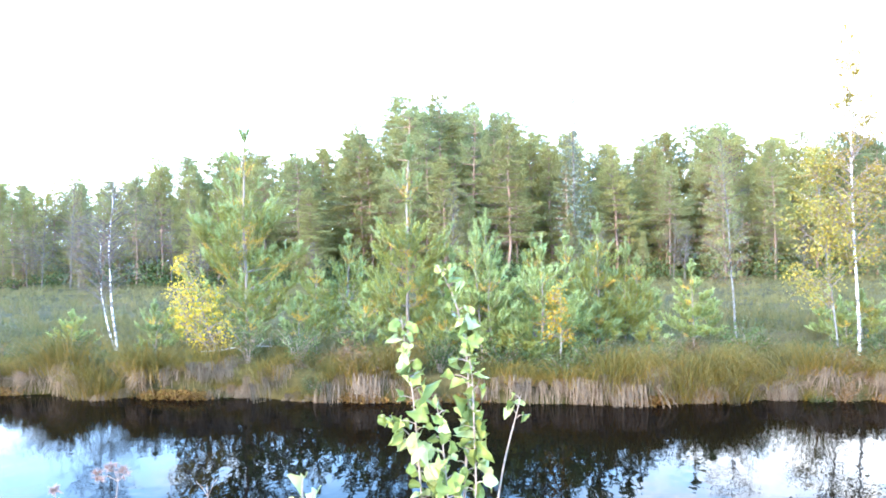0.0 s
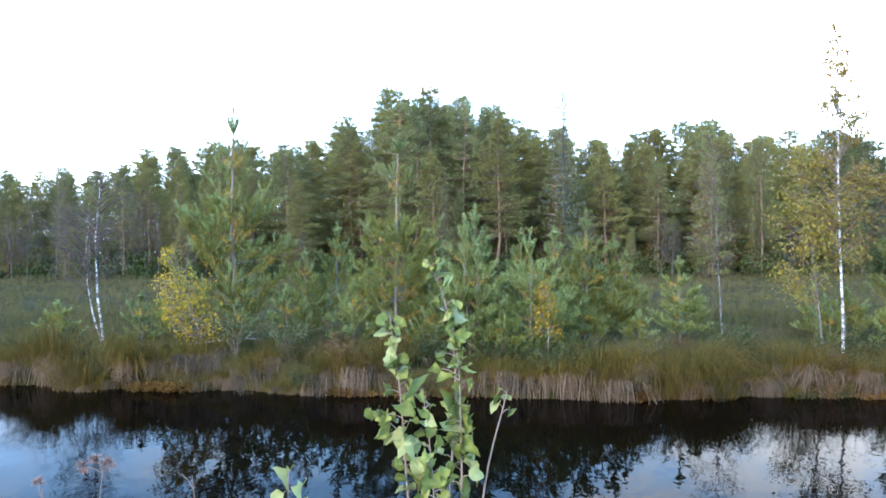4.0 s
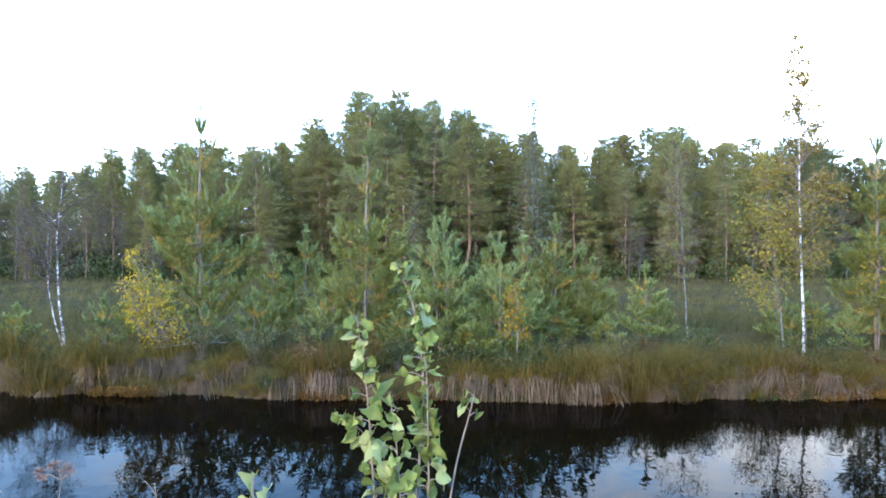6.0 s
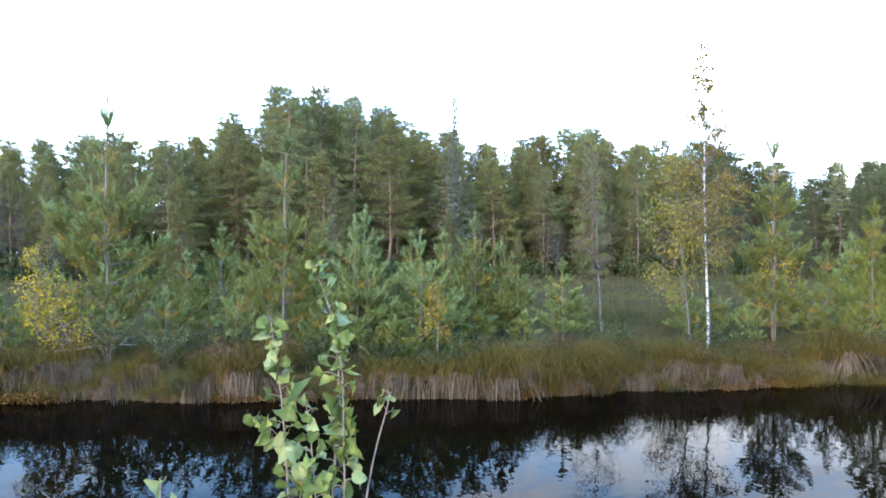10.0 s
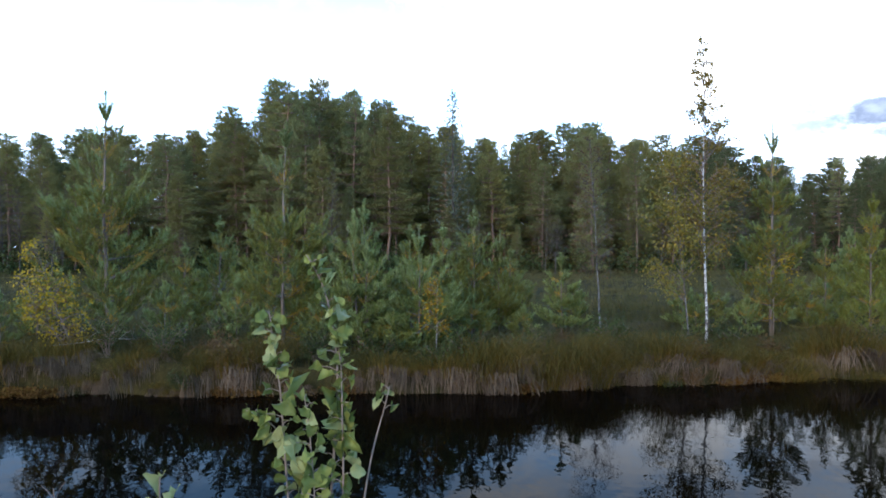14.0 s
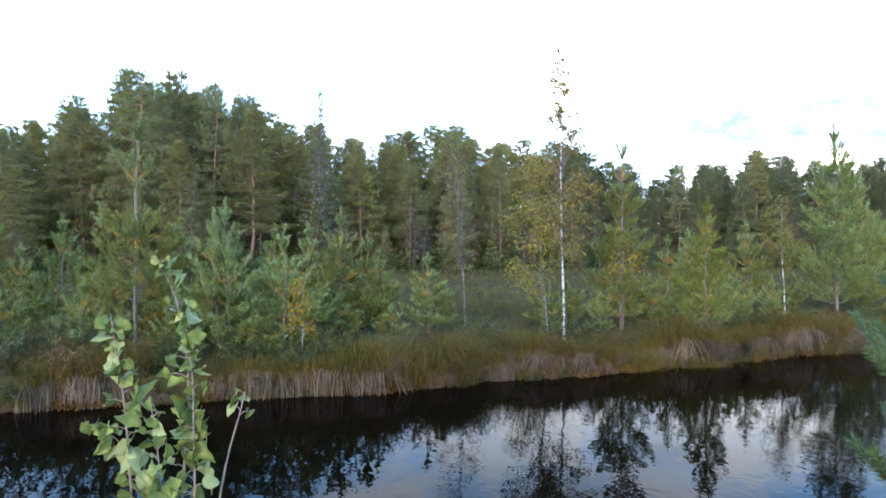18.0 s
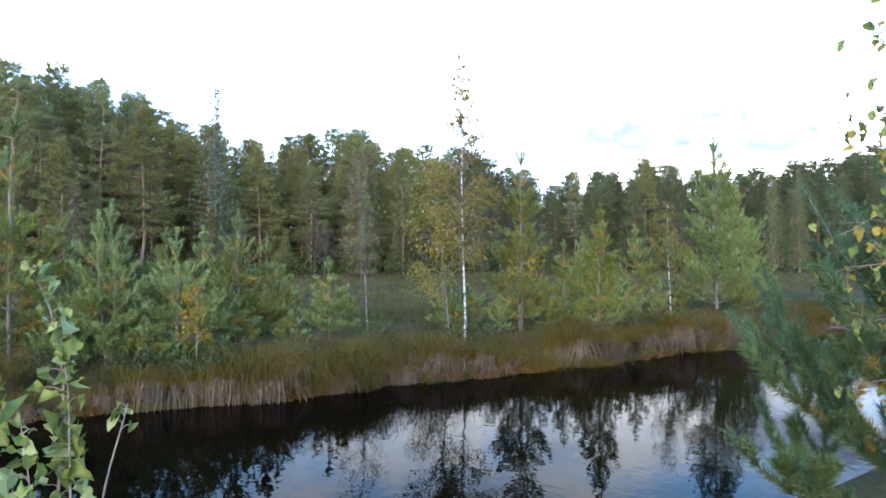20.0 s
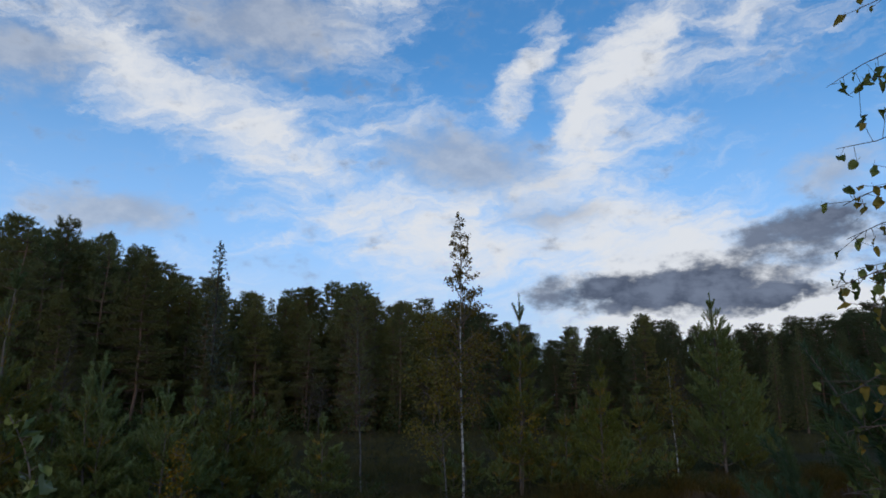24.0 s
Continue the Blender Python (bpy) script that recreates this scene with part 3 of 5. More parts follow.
def birch(label, seed, height, spread, leaf, count, size=0.045, stems=1, crown=(0.3, 1.0), radius=0.035, trunk_mat=M_BIRCH, lean=0.0,
          rise=1.1, limbs_n=26, group="birches on the far bank", name="birch", bow=0.0, twigs=5, taper=0.6, loose=None, twig_mat=None, stout=1.0):
    """A slender birch: one or more stems, fine rising limbs with twigs, small hanging leaves."""
    rng = np.random.default_rng(seed)
    root = empty(name, label, "birch tree", group)
    twig_geo, leaf_pts = Geo(), []
    ends, fine = [], []
    for st in range(stems):
        trunk = Geo()
        hh = height * (1 if st == 0 else 0.7)
        s = np.linspace(0, 1, 10)
        side = 0 if st == 0 else -0.25
        wob = np.cumsum(rng.normal(size=(10, 2)) * 0.006 * hh, 0) * 0.6
        line = np.stack([lean * s + bow * np.sin(s * 3.14) + side * np.sqrt(s) + wob[:, 0], wob[:, 1], s * hh], 1)
        line[0] = (0, 0, -0.1)
        tube(trunk, line, radius * (1 if st == 0 else 0.7) * (1.05 - 0.95 * s), 8)
        part("trunk", trunk, trunk_mat, root, "", True)
        for k in range(limbs_n):
            h = crown[0] + (crown[1] - crown[0]) * ((k + rng.random()) / limbs_n)
            at = np.array([np.interp(h, s, line[:, i]) for i in range(3)])
            a = rng.random() * 6.3
            out = np.array([math.cos(a), math.sin(a), 0])
            hr = (h - crown[0]) / (crown[1] - crown[0])
            ln = spread * ((1 - hr) ** taper * (0.5 + 0.5 * min(1, hr * 4))) * (0.55 + 0.7 * rng.random()) + 0.06
            q = np.linspace(0, 1, 5)[:, None]
            bl = at + out * ln * q + np.array([0, 0, 1.0]) * ln * rise * (q - 0.35 * q ** 2)
            tube(twig_geo, bl, stout * (0.004 + 0.006 * ln) * (1 - 0.75 * q[:, 0]), 4)
            for j in range(twigs):
                u = 0.3 + 0.7 * rng.random()
                p = np.array([np.interp(u, q[:, 0], bl[:, i]) for i in range(3)])
                w = unit(out + rng.normal(size=3) * 0.7 + [0, 0, 0.3])
                tl = ln * 0.4 * (0.5 + rng.random())
                e = p + w * tl - np.array([0, 0, 0.15 * tl])
                fine.append((p, (p + e) / 2 + [0, 0, 0.04 * tl], stout * 0.0032, stout * 0.0026))
                fine.append((fine[-1][1], e, stout * 0.0026, stout * 0.0016))
                ends.append((p, e))
            ends.append((bl[2], bl[-1]))
    sticks(twig_geo, fine)
    part("twigwork", twig_geo, twig_mat or M_TWIG, root, "", True)
    if count:
        pe = np.array(ends)
        reach = np.linalg.norm(pe[:, 1] - pe[:, 0], axis=1)
        idx = rng.choice(len(pe), count, p=reach / reach.sum())
        u = rng.random((count, 1)) ** 0.6
        pts = pe[idx, 0] * (1 - u) + pe[idx, 1] * u + rng.normal(size=(count, 3)) * (0.03 + 0.012 * height if loose is None else loose)
        lg = Geo()
        leaves(lg, rng, pts, size, 0.6)
        part("crown", lg, leaf, root)
    return root


def forest_pine(seed, crown_from, wide, needle, label="tall dark green Scots pine at the forest edge", flag=0.0, blunt=0.8, gaps=0.08, tuft=0.15, per=15, whorl=0.4):
    """A grown Scots pine ten metres tall: reddish trunk with dead snags, whorls of limbs whose twigs carry flat sprays of tufts.
    flag draws the upper limbs to one side, blunt rounds the top, gaps leaves limbs out."""
    rng = np.random.default_rng(seed)
    root = empty("pine", label, "pine tree", "pines of the forest")
    trunk, limb, spray = Geo(), Geo(), Geo()
    s = np.linspace(0, 1, 9)
    wob = np.cumsum(rng.normal(size=(9, 2)) * 0.06, 0)
    line = np.stack([wob[:, 0], wob[:, 1], s * 9.6], 1)
    line[0] = (0, 0, -0.3)
    tube(trunk, line, 0.1 * (1.05 - 0.92 * s), 7)
    tufts, wood = Shoots(), []
    up = np.array([0, 0, 1.0])
    z = 9.55
    while z > crown_from * 10:
        h = z / 10
        hr = (h - crown_from) / (1 - crown_from)
        at = np.array([np.interp(h / 0.96, s, line[:, i]) for i in range(3)])
        reach = wide * (1.0 - hr) ** blunt * (0.6 + 0.4 * min(1, hr * 4.0))
        turn = rng.random() * 6.3
        many = int(rng.integers(4, 7))
        for k in range(many):
            if rng.random() < gaps:
                continue
            a = turn + k * 6.283 / many + rng.normal() * 0.25
            out = np.array([math.cos(a), math.sin(a), 0])
            ln = reach * (0.5 + 0.6 * rng.random()) * (1 + flag * hr * -out[0]) + 0.12
            rise = -0.2 + 0.6 * hr ** 2.0 + rng.normal() * 0.12
            side = np.array([-out[1], out[0], 0])
            m = at + out * ln * 0.5 + up * ln * rise * 0.4
            e = at + out * ln + up * ln * (rise + 0.14)
            wood += [(at, m, 0.012 + 0.012 * ln, 0.008 + 0.008 * ln), (m, e, 0.008 + 0.008 * ln, 0.006)]
            for j in range(3 + int(ln * 9)):
                u = 0.2 + 0.82 * rng.random() ** 0.8
                q = (at * (1 - 2 * u) + m * 2 * u) if u < 0.5 else (m * (2 - 2 * u) + e * (2 * u - 1))
                off = rng.normal() * (0.34 * ln * (1.15 - u) + 0.06)
                w = q + side * off + out * abs(off) * 0.5 + up * (0.05 + rng.normal() * 0.05)
                if j % 3 == 0:
                    wood.append((q, w, 0.008, 0.004))
                for _ in range(2):
                    tufts.add(w + rng.normal(size=3) * [0.07, 0.07, 0.03], unit(out * 0.55 + side * np.sign(off) * 0.35 + up * (0.45 + 0.4 * hr) + rng.normal(size=3) * 0.35), 0.12 + 0.1 * rng.random())
        z -= whorl * (0.75 + 0.5 * rng.random()) * (0.75 if hr > 0.6 else 1.0)
    for k in range(24):
        h = 0.08 + (crown_from + 0.12) * rng.random()
        at = np.array([np.interp(h, s, line[:, i]) for i in range(3)])
        a = rng.random() * 6.3
        e = at + np.array([math.cos(a), math.sin(a), -0.2 + 0.2 * rng.normal()]) * (0.4 + 0.9 * rng.random())
        wood.append((at, e, 0.016, 0.004))
    for k in range(10):
        tufts.add(line[-1] + np.array([rng.normal() * 0.05, rng.normal() * 0.05, -0.5 + 0.08 * k]), np.array([rng.normal() * 0.4, rng.normal() * 0.4, 1.0]), 0.2)
    sticks(limb, wood)
    needles(spray, rng, *tufts.arrays(), per, tuft, 0.024, 0.6)
    part("trunk", trunk, M_BARK_PINE, root, "", True)
    part("branchwork", limb, M_BARK_PINE, root, "", True)
    part("crown", spray, needle, root)
    return root


def spruce(seed, needle, label, name="spruce", reach=1.25, thin=1.0, bark_mat=None):
    """A narrow spire ten metres tall with short limbs that droop and lift again at their ends."""
    rng = np.random.default_rng(seed)
    root = empty(name, label, "spruce tree", "spires of the forest")
    trunk, limb, spray = Geo(), Geo(), Geo()
    tube(trunk, [(0, 0, -0.3), (0.03, 0, 4), (0, 0.02, 9.9)], [0.12, 0.07, 0.012], 6)
    tufts, wood = Shoots(), []
    n = int(170 * thin)
    for k in range(n):
        h = 0.05 + 0.94 * k / n
        a = k * 2.4 + rng.normal() * 0.3
        ln = reach * (1.02 - h) ** 0.85 * (0.55 + 0.6 * rng.random()) + 0.05
        out = np.array([math.cos(a), math.sin(a), 0])
        at = np.array([0, 0, h * 9.9])
        m = at + out * ln * 0.6 - np.array([0, 0, ln * (0.28 - 0.45 * h)])
        e = at + out * ln - np.array([0, 0, ln * (0.22 - 0.6 * h)])
        wood += [(at, m, 0.014, 0.009), (m, e, 0.009, 0.004)]
        for j in range(2 + int(ln * 8 * thin)):
            u = 0.15 + 0.85 * rng.random()
            q = at * (1 - u) + (m if u < 0.6 else e) * u
            tufts.add(q + np.array([-out[1], out[0], 0]) * rng.normal() * 0.14 * ln, out * 0.8 + rng.normal(size=3) * 0.4 - np.array([0, 0, 0.15 - 0.5 * h]), 0.16)
    sticks(limb, wood)
    needles(spray, rng, *tufts.arrays(), 16, 0.12, 0.03, 0.8)
    part("trunk", trunk, bark_mat or M_BARK_PINE, root, "", True)
    part("branchwork", limb, M_BARK_PINE, root)
    part("crown", spray, needle, root)
    return root


def put(ob, x, y, turn=0.0, z=None):
    ob.matrix_basis = pose(x, y, float(ground_z(x, y)) if z is None else z, 0, 0, turn)
    return ob


def put_copy(ob, x, y, turn, sx, sz, z=None, tilt=0.0):
    m = pose(x, y, float(ground_z(x, y)) if z is None else z, 0, tilt, turn) @ Matrix.Diagonal((sx, sx, sz, 1))
    return copy_thing(ob, m @ Matrix.Diagonal((*[1 / k for k in ob.scale], 1)))


# ---- the forest behind the meadow ----
# the forest's skyline: azimuth and elevation in degrees
SKY_AZ = [-50, -32, -26.5, -21.5, -17.5, -13.3, -10.3, -6.3, -4, -2, 0.3, 2.4, 4.5, 6, 8.2, 10, 14, 17, 20, 23.7, 25.3, 27.5, 32, 35, 38.9, 41, 43.5, 46.2, 48.7, 51, 55, 57, 60, 63, 80]
SKY_EL = [5.3, 5.5, 5.8, 7.1, 8.0, 8.5, 8.0, 10.2, 10.4, 12.8, 13.2, 11.2, 12.2, 11.6, 9.8, 9.2, 8.5, 8.6, 9.4, 9.7, 7.7, 8.3, 8.2, 7.2, 5.2, 6.5, 6.0, 7.2, 6.4, 5.9, 5.9, 6.3, 6.6, 7.2, 7.0]


def skyline(x, y, share=1.0):
    """How tall a tree at x, y stands so that its top meets that share of the skyline."""
    el = np.interp(math.degrees(math.atan2(x, y)), SKY_AZ, SKY_EL)
    return 1.8 + math.hypot(x, y) * math.tan(radians(float(el))) * share * 1.09


rng = np.random.default_rng(11)
PINES = [forest_pine(21, 0.34, 2.3, M_FOREST, blunt=0.8, gaps=0.2), forest_pine(22, 0.22, 2.4, M_FOREST_WARM, "Scots pine with a reddish trunk and olive crown", blunt=0.9, gaps=0.2), forest_pine(23, 0.28, 2.0, M_FOREST, "slim Scots pine with a bare lower trunk", blunt=0.95, gaps=0.2),
         forest_pine(24, 0.06, 2.4, M_FOREST_WARM, "full-crowned olive green pine of the forest edge", gaps=0.1, blunt=0.95), forest_pine(25, 0.03, 2.3, M_FOREST, "dense dark pine reaching to the ground", gaps=0.05, blunt=1.1),
         forest_pine(26, 0.05, 2.5, M_FOREST, "broad dark pine of the inner forest", blunt=0.85, gaps=0.06), forest_pine(27, 0.03, 2.6, M_FOREST_WARM, "bushy pine of the inner forest", blunt=1.0, gaps=0.05),
         forest_pine(28, 0.3, 2.0, M_FOREST, "wind-swept tall pine above the forest", flag=0.7, blunt=0.6, gaps=0.4, whorl=0.55),
         forest_pine(29, 0.12, 2.5, M_FOREST_DEEP, "deep green pine at the far end of the bog", blunt=0.8, gaps=0.08), forest_pine(30, 0.05, 2.4, M_FOREST_DEEP, "dense deep green pine beyond the meadow", blunt=0.95, gaps=0.05)]
used = [False] * len(PINES)


def stand(kind, x, y, tall, wide=1.0, turn=None):
    s = tall / 10.0
    turn = rng.random() * 360 if turn is None else turn
    if not used[kind]:
        used[kind] = True
        PINES[kind].matrix_basis = pose(x, y, 0.4, 0, 0, turn) @ Matrix.Diagonal((s * wide, s * wide, s, 1))
        return
    put_copy(PINES[kind], x, y, turn, s * wide, s, 0.4, rng.normal() * 1.2)


# front rows with open trunks, closed rows behind them that make the skyline, and low young growth between
for y0, step, share, kinds, wide in [(49.5, 4.6, (0.6, 0.92), (0, 1, 2, 3), 1.0), (52.5, 4.2, (0.7, 0.98), (0, 1, 2, 3), 1.1), (55.5, 3.7, (0.76, 1.0), (1, 3, 4), 1.2), (59, 3.6, (0.82, 1.0), (3, 4, 5), 1.3), (63.5, 3.5, (0.86, 1.02), (4, 5, 6), 1.4),
                                     (69, 3.7, (0.88, 1.03), (4, 5, 6), 1.5), (47.8, 6.0, (0.14, 0.42), (3, 4), 1.1), (61, 4.2, (0.4, 0.72), (4, 6), 1.9), (73, 4.6, (0.78, 0.93), (5, 6), 2.0)]:
    x = -58.0
    while x < 150:
        y = y0 + rng.normal() * 1.2 + (0.0 if x < 30 else -0.12 * (x - 30))
        az = math.degrees(math.atan2(x, y))
        if -35 < az < 66:
            stand(int(rng.choice(kinds if az < 31 else (8, 9))), x, y, skyline(x, y, share[0] + (share[1] - share[0]) * rng.random()), (0.85 + 0.35 * rng.random()) * wide)
        x += step * (0.65 + 0.7 * rng.random()) * (1.0 if x < 60 else 1.25)
# the tallest crowns
for az, el, dist, kind, wide, turn in [(-2.0, 13.4, 50, 7, 1.0, 0), (-0.4, 12.2, 51.5, 2, 0.9, 0), (3.6, 12.7, 52, 7, 0.75, 30), (5.2, 12.0, 54, 5, 0.7, 90), (-5.5, 10.6, 53, 0, 1.0, 10), (23.2, 10.0, 51, 4, 0.75, 0), (26.6, 8.7, 55, 2, 0.8, 0), (40.9, 6.7, 66, 0, 0.8, 50), (46.2, 7.5, 68, 1, 0.9, 20)]:
    a = radians(az)
    stand(kind, dist * math.sin(a), dist * math.cos(a), 1.65 + dist * math.tan(radians(el)), wide, turn)
pale = spruce(31, M_FOREST_GREY, "slim pale grey-green larch spire above the forest", "larch", 1.6, 0.8, M_TWIG_GREY)
a = radians(11.7)
pale.matrix_basis = pose(50 * math.sin(a), 50 * math.cos(a), 0.4) @ Matrix.Diagonal((1.25, 1.25, 1.34, 1))
spire = spruce(32, M_FOREST, "narrow dark spruce spire in the forest")
for k, (az, el, dist) in enumerate([(55.5, 6.6, 72), (6.3, 12.0, 56), (33.0, 7.7, 64), (-16.0, 8.6, 58), (16.0, 8.9, 54), (57.3, 6.4, 70), (14.6, 9.2, 57)]):
    a = radians(az)
    tall = (1.65 + dist * math.tan(radians(el))) / 10
    m = pose(dist * math.sin(a), dist * math.cos(a), 0.4) @ Matrix.Diagonal((tall, tall, tall, 1))
    if k == 0:
        spire.matrix_basis = m
    else:
        copy_thing(spire, m @ Matrix.Diagonal((*[1 / v for v in spire.scale], 1)))
# grey leafless birches and their thickets before the pines
bare = birch("thin leafless grey birch at the forest edge", 33, 8.0, 1.3, M_LEAF_RUST, 260, 0.07, 1, (0.2, 1.0), 0.04, M_TWIG_GREY, 0.3, limbs_n=70, group="bare birches at the forest edge", name="bare_birch", twigs=8, twig_mat=M_TWIG_GREY, stout=1.8)
put(bare, -24, 46, 20)
for k in range(32):
    x, y = (-34 + 20 * rng.random() if k < 16 else -30 + 110 * rng.random()), 43.5 + 6.0 * rng.random()
    y -= 0.12 * max(0.0, x - 30)
    s = 0.5 + 0.4 * rng.random()
    put_copy(bare, x, y, rng.random() * 360, s, skyline(x, y, (0.3 if k < 16 else 0.15) + 0.4 * rng.random()) / 8.0)


# ---- young trees on the far bank ----
put(young_pine("young Scots pine with yellowed inner needles and tall leader", 41, 4.3, 1.75, M_NEEDLE, 0.85, step=0.62, close=0.36, leader=0.5, first=0.03), -3.28, 12.37)
put(young_pine("young Scots pine with a bare gap below its top", 42, 3.8, 1.35, M_NEEDLE, 0.8, step=0.62, leader=0.42, first=0.03, bare=(0.5, 0.64)), -0.43, 11.6, 40)
put(young_pine("bushy young pine with several candle tops", 43, 2.6, 1.0, M_NEEDLE_BLUE, 0.35, step=0.4, leader=0.42, tops=5, first=0.04), 0.95, 11.5, 10)
put(young_pine("dense young pine with bright green tops", 44, 2.5, 0.95, M_NEEDLE, 0.35, step=0.4, leader=0.4, tops=3, first=0.04), 3.05, 12.6, 80)
put(young_pine("small light young pine in the grass", 45, 1.65, 0.7, M_NEEDLE_BLUE, 0.2, step=0.34, leader=0.22, first=0.04), 4.63, 12.2)
put(young_pine("slender young pine with a tall candle leader", 46, 4.3, 1.1, M_NEEDLE, 0.6, step=0.5, leader=0.62, first=0.05), 9.2, 12.4, 30)
put(young_pine("light green bushy pine close to the water", 47, 2.75, 0.85, M_NEEDLE_LIGHT, 0.4, step=0.4, leader=0.34, first=0.03, steep=0.45, shoot=M_NEEDLE_LIGHT), 9.95, 10.75, 15)
put(young_pine("broad young pine with long level branches", 48, 4.75, 1.75, M_NEEDLE_BLUE, 0.25, step=0.4, leader=0.45, first=0.05), 15.2, 11.95, 60)
bush = put(young_pine("low pine bush on the bank", 49, 0.95, 0.6, M_NEEDLE, 0.3, step=0.24, close=0.16, leader=0.16, first=0.04), -6.6, 12.7)
bush_blue = young_pine("low pine bush beside the tall grass", 50, 1.05, 0.62, M_NEEDLE_BLUE, 0.3, step=0.26, close=0.17, leader=0.18, first=0.04)
put(bush_blue, -5.0, 12.5)
for k, (x, y, s) in enumerate([(0.2, 11.0, 1.0), (1.25, 10.8, 0.95), (-1.15, 11.6, 1.2), (2.75, 11.5, 1.0), (-2.3, 11.9, 1.1), (-4.3, 13.2, 1.2), (-0.2, 12.6, 1.5), (2.0, 12.8, 1.5), (11.6, 11.6, 1.1), (8.1, 12.9, 1.2), (13.1, 12.0, 1.0), (16.4, 12.2, 1.1), (3.9, 13.4, 1.3), (5.6, 14.2, 1.0), (-3.0, 11.3, 0.8), (3.7, 11.6, 0.8), (10.9, 11.1, 0.9), (12.2, 12.4, 1.2), (8.4, 12.1, 0.9), (9.6, 11.9, 1.0), (7.9, 13.6, 1.1), (10.2, 13.5, 1.3), (7.6, 12.6, 0.8), (14.6, 12.9, 1.1)]):
    put_copy(bush if k % 2 else bush_blue, x, y, k * 67.0, s, s)
put(young_pine("young pine between the yellow birches", 51, 2.1, 0.85, M_NEEDLE, 0.45, step=0.42, leader=0.25, first=0.04), 10.6, 12.6)
middle = put(young_pine("young pine behind the bushy ones", 52, 2.3, 0.95, M_NEEDLE, 0.45, step=0.42, leader=0.28, first=0.04), -1.6, 13.2)
for k, (x, y, s) in enumerate([(-2.1, 12.5, 0.78), (0.35, 12.3, 0.85), (1.75, 12.1, 0.92), (2.5, 12.9, 0.95), (3.75, 12.6, 0.75), (-4.5, 12.7, 0.6), (11.9, 13.4, 0.95), (13.9, 13.6, 1.1)]):
    put_copy(middle, x, y, 40.0 + k * 83.0, s, s)
put(young_pine("spreading young pine at the bend of the bank", 53, 3.5, 1.45, M_NEEDLE, 0.25, step=0.5, leader=0.3, first=0.05), 17.6, 13.2)
put(young_pine("young pine with grey-green needles in the meadow", 54, 2.4, 0.95, M_NEEDLE_BLUE, 0.2, step=0.42, leader=0.26, first=0.05), 12.9, 14.6)

put(birch("twin-stemmed birch with thin leafless crown", 61, 3.75, 0.75, M_LEAF_RUST, 480, 0.03, 2, (0.3, 1.0), 0.026, bow=-0.12, lean=-0.05, limbs_n=60, twigs=10, twig_mat=M_TWIG_GREY), -6.4, 14.1)
put(birch("small birch with bright yellow leaves", 62, 1.75, 0.44, M_LEAF_YELLOW, 1500, 0.043, 2, (0.1, 1.0), 0.012, M_BARK_YOUNG, lean=-0.55, rise=0.7, limbs_n=36), -3.42, 11.15)
put(birch("little birch with orange leaves", 63, 1.32, 0.25, M_LEAF_ORANGE, 420, 0.043, 1, (0.3, 1.0), 0.009, M_GREY_WOOD, rise=0.8, limbs_n=18), 1.95, 10.55)
put(birch("birch with reddish bare upper crown", 64, 4.1, 0.6, M_LEAF_RUST, 760, 0.04, 1, (0.25, 1.0), 0.02, M_BIRCH_DIM, lean=-0.2, limbs_n=54, twigs=9, twig_mat=M_TWIG_GREY), 6.04, 13.6)
put(birch("grey-stemmed birch with olive and yellow leaves", 65, 3.6, 1.0, M_LEAF_OLIVE, 4000, 0.05, 1, (0.22, 1.0), 0.018, M_BIRCH_DIM, lean=-0.35, limbs_n=52), 7.05, 11.9)
put(birch("tall slender white birch with thinning leaves", 66, 5.75, 0.8, M_LEAF_BROWN, 4600, 0.047, 1, (0.27, 1.0), 0.026, lean=-0.18, rise=1.2, limbs_n=70, taper=1.0, loose=0.025, twigs=6, stout=1.7), 7.29, 11.7)
put(birch("small birch with yellow leaves among pines", 67, 3.05, 0.42, M_LEAF_OLIVE, 1300, 0.05, 1, (0.35, 1.0), 0.018, lean=-0.15, limbs_n=28), 14.05, 12.5)
put(birch("young birch with a few yellow leaves", 68, 2.2, 0.45, M_LEAF_YELLOW, 320, 0.05, 1, (0.35, 0.9), 0.012, M_BARK_YOUNG, limbs_n=22), 8.9, 12.0)


# ---- grass, moss and shrubs ----
def scatter(rng, n, x0, x1, y0, y1, thin=1.0):
    """Points on the far side's ground, denser near the bank."""
    x = x0 + (x1 - x0) * rng.random(n)
    y = bank_y(x) + y0 + (y1 - y0) * rng.random(n) ** thin
    return np.stack([x, y, ground_z(x, y) - 0.02], 1)


def meadow():
    rng = np.random.default_rng(71)
    for name, label, mat, n, x0, x1, y0, y1, h, w, thin in [
            ("meadow_grass", "green bog grass behind the bank", M_MEADOW, 56000, -11, 22, 0.4, 9, 0.22, 0.007, 1.4),
            ("far_meadow_grass", "pale straw coloured grass of the open bog", M_STRAW, 80000, -28, 54, 6, 44, 0.26, 0.014, 1.1)]:
        g = Geo()
        c = scatter(rng, n // 14, x0, x1, y0, y1, thin)
        p = np.repeat(c, 14, 0) + rng.normal(size=(len(c) * 14, 3)) * [0.1, 0.1, 0]
        p[:, 2] = ground_z(p[:, 0], p[:, 1]) - 0.02
        lean = rng.normal(size=(len(p), 3)) * [0.35, 0.35, 0]
        blades(g, rng, p, h * (0.5 + 0.9 * rng.random(len(p))), lean, w)
        tagged(new(name, g.mesh(name, mat)), label, "grass", kind="stuff")


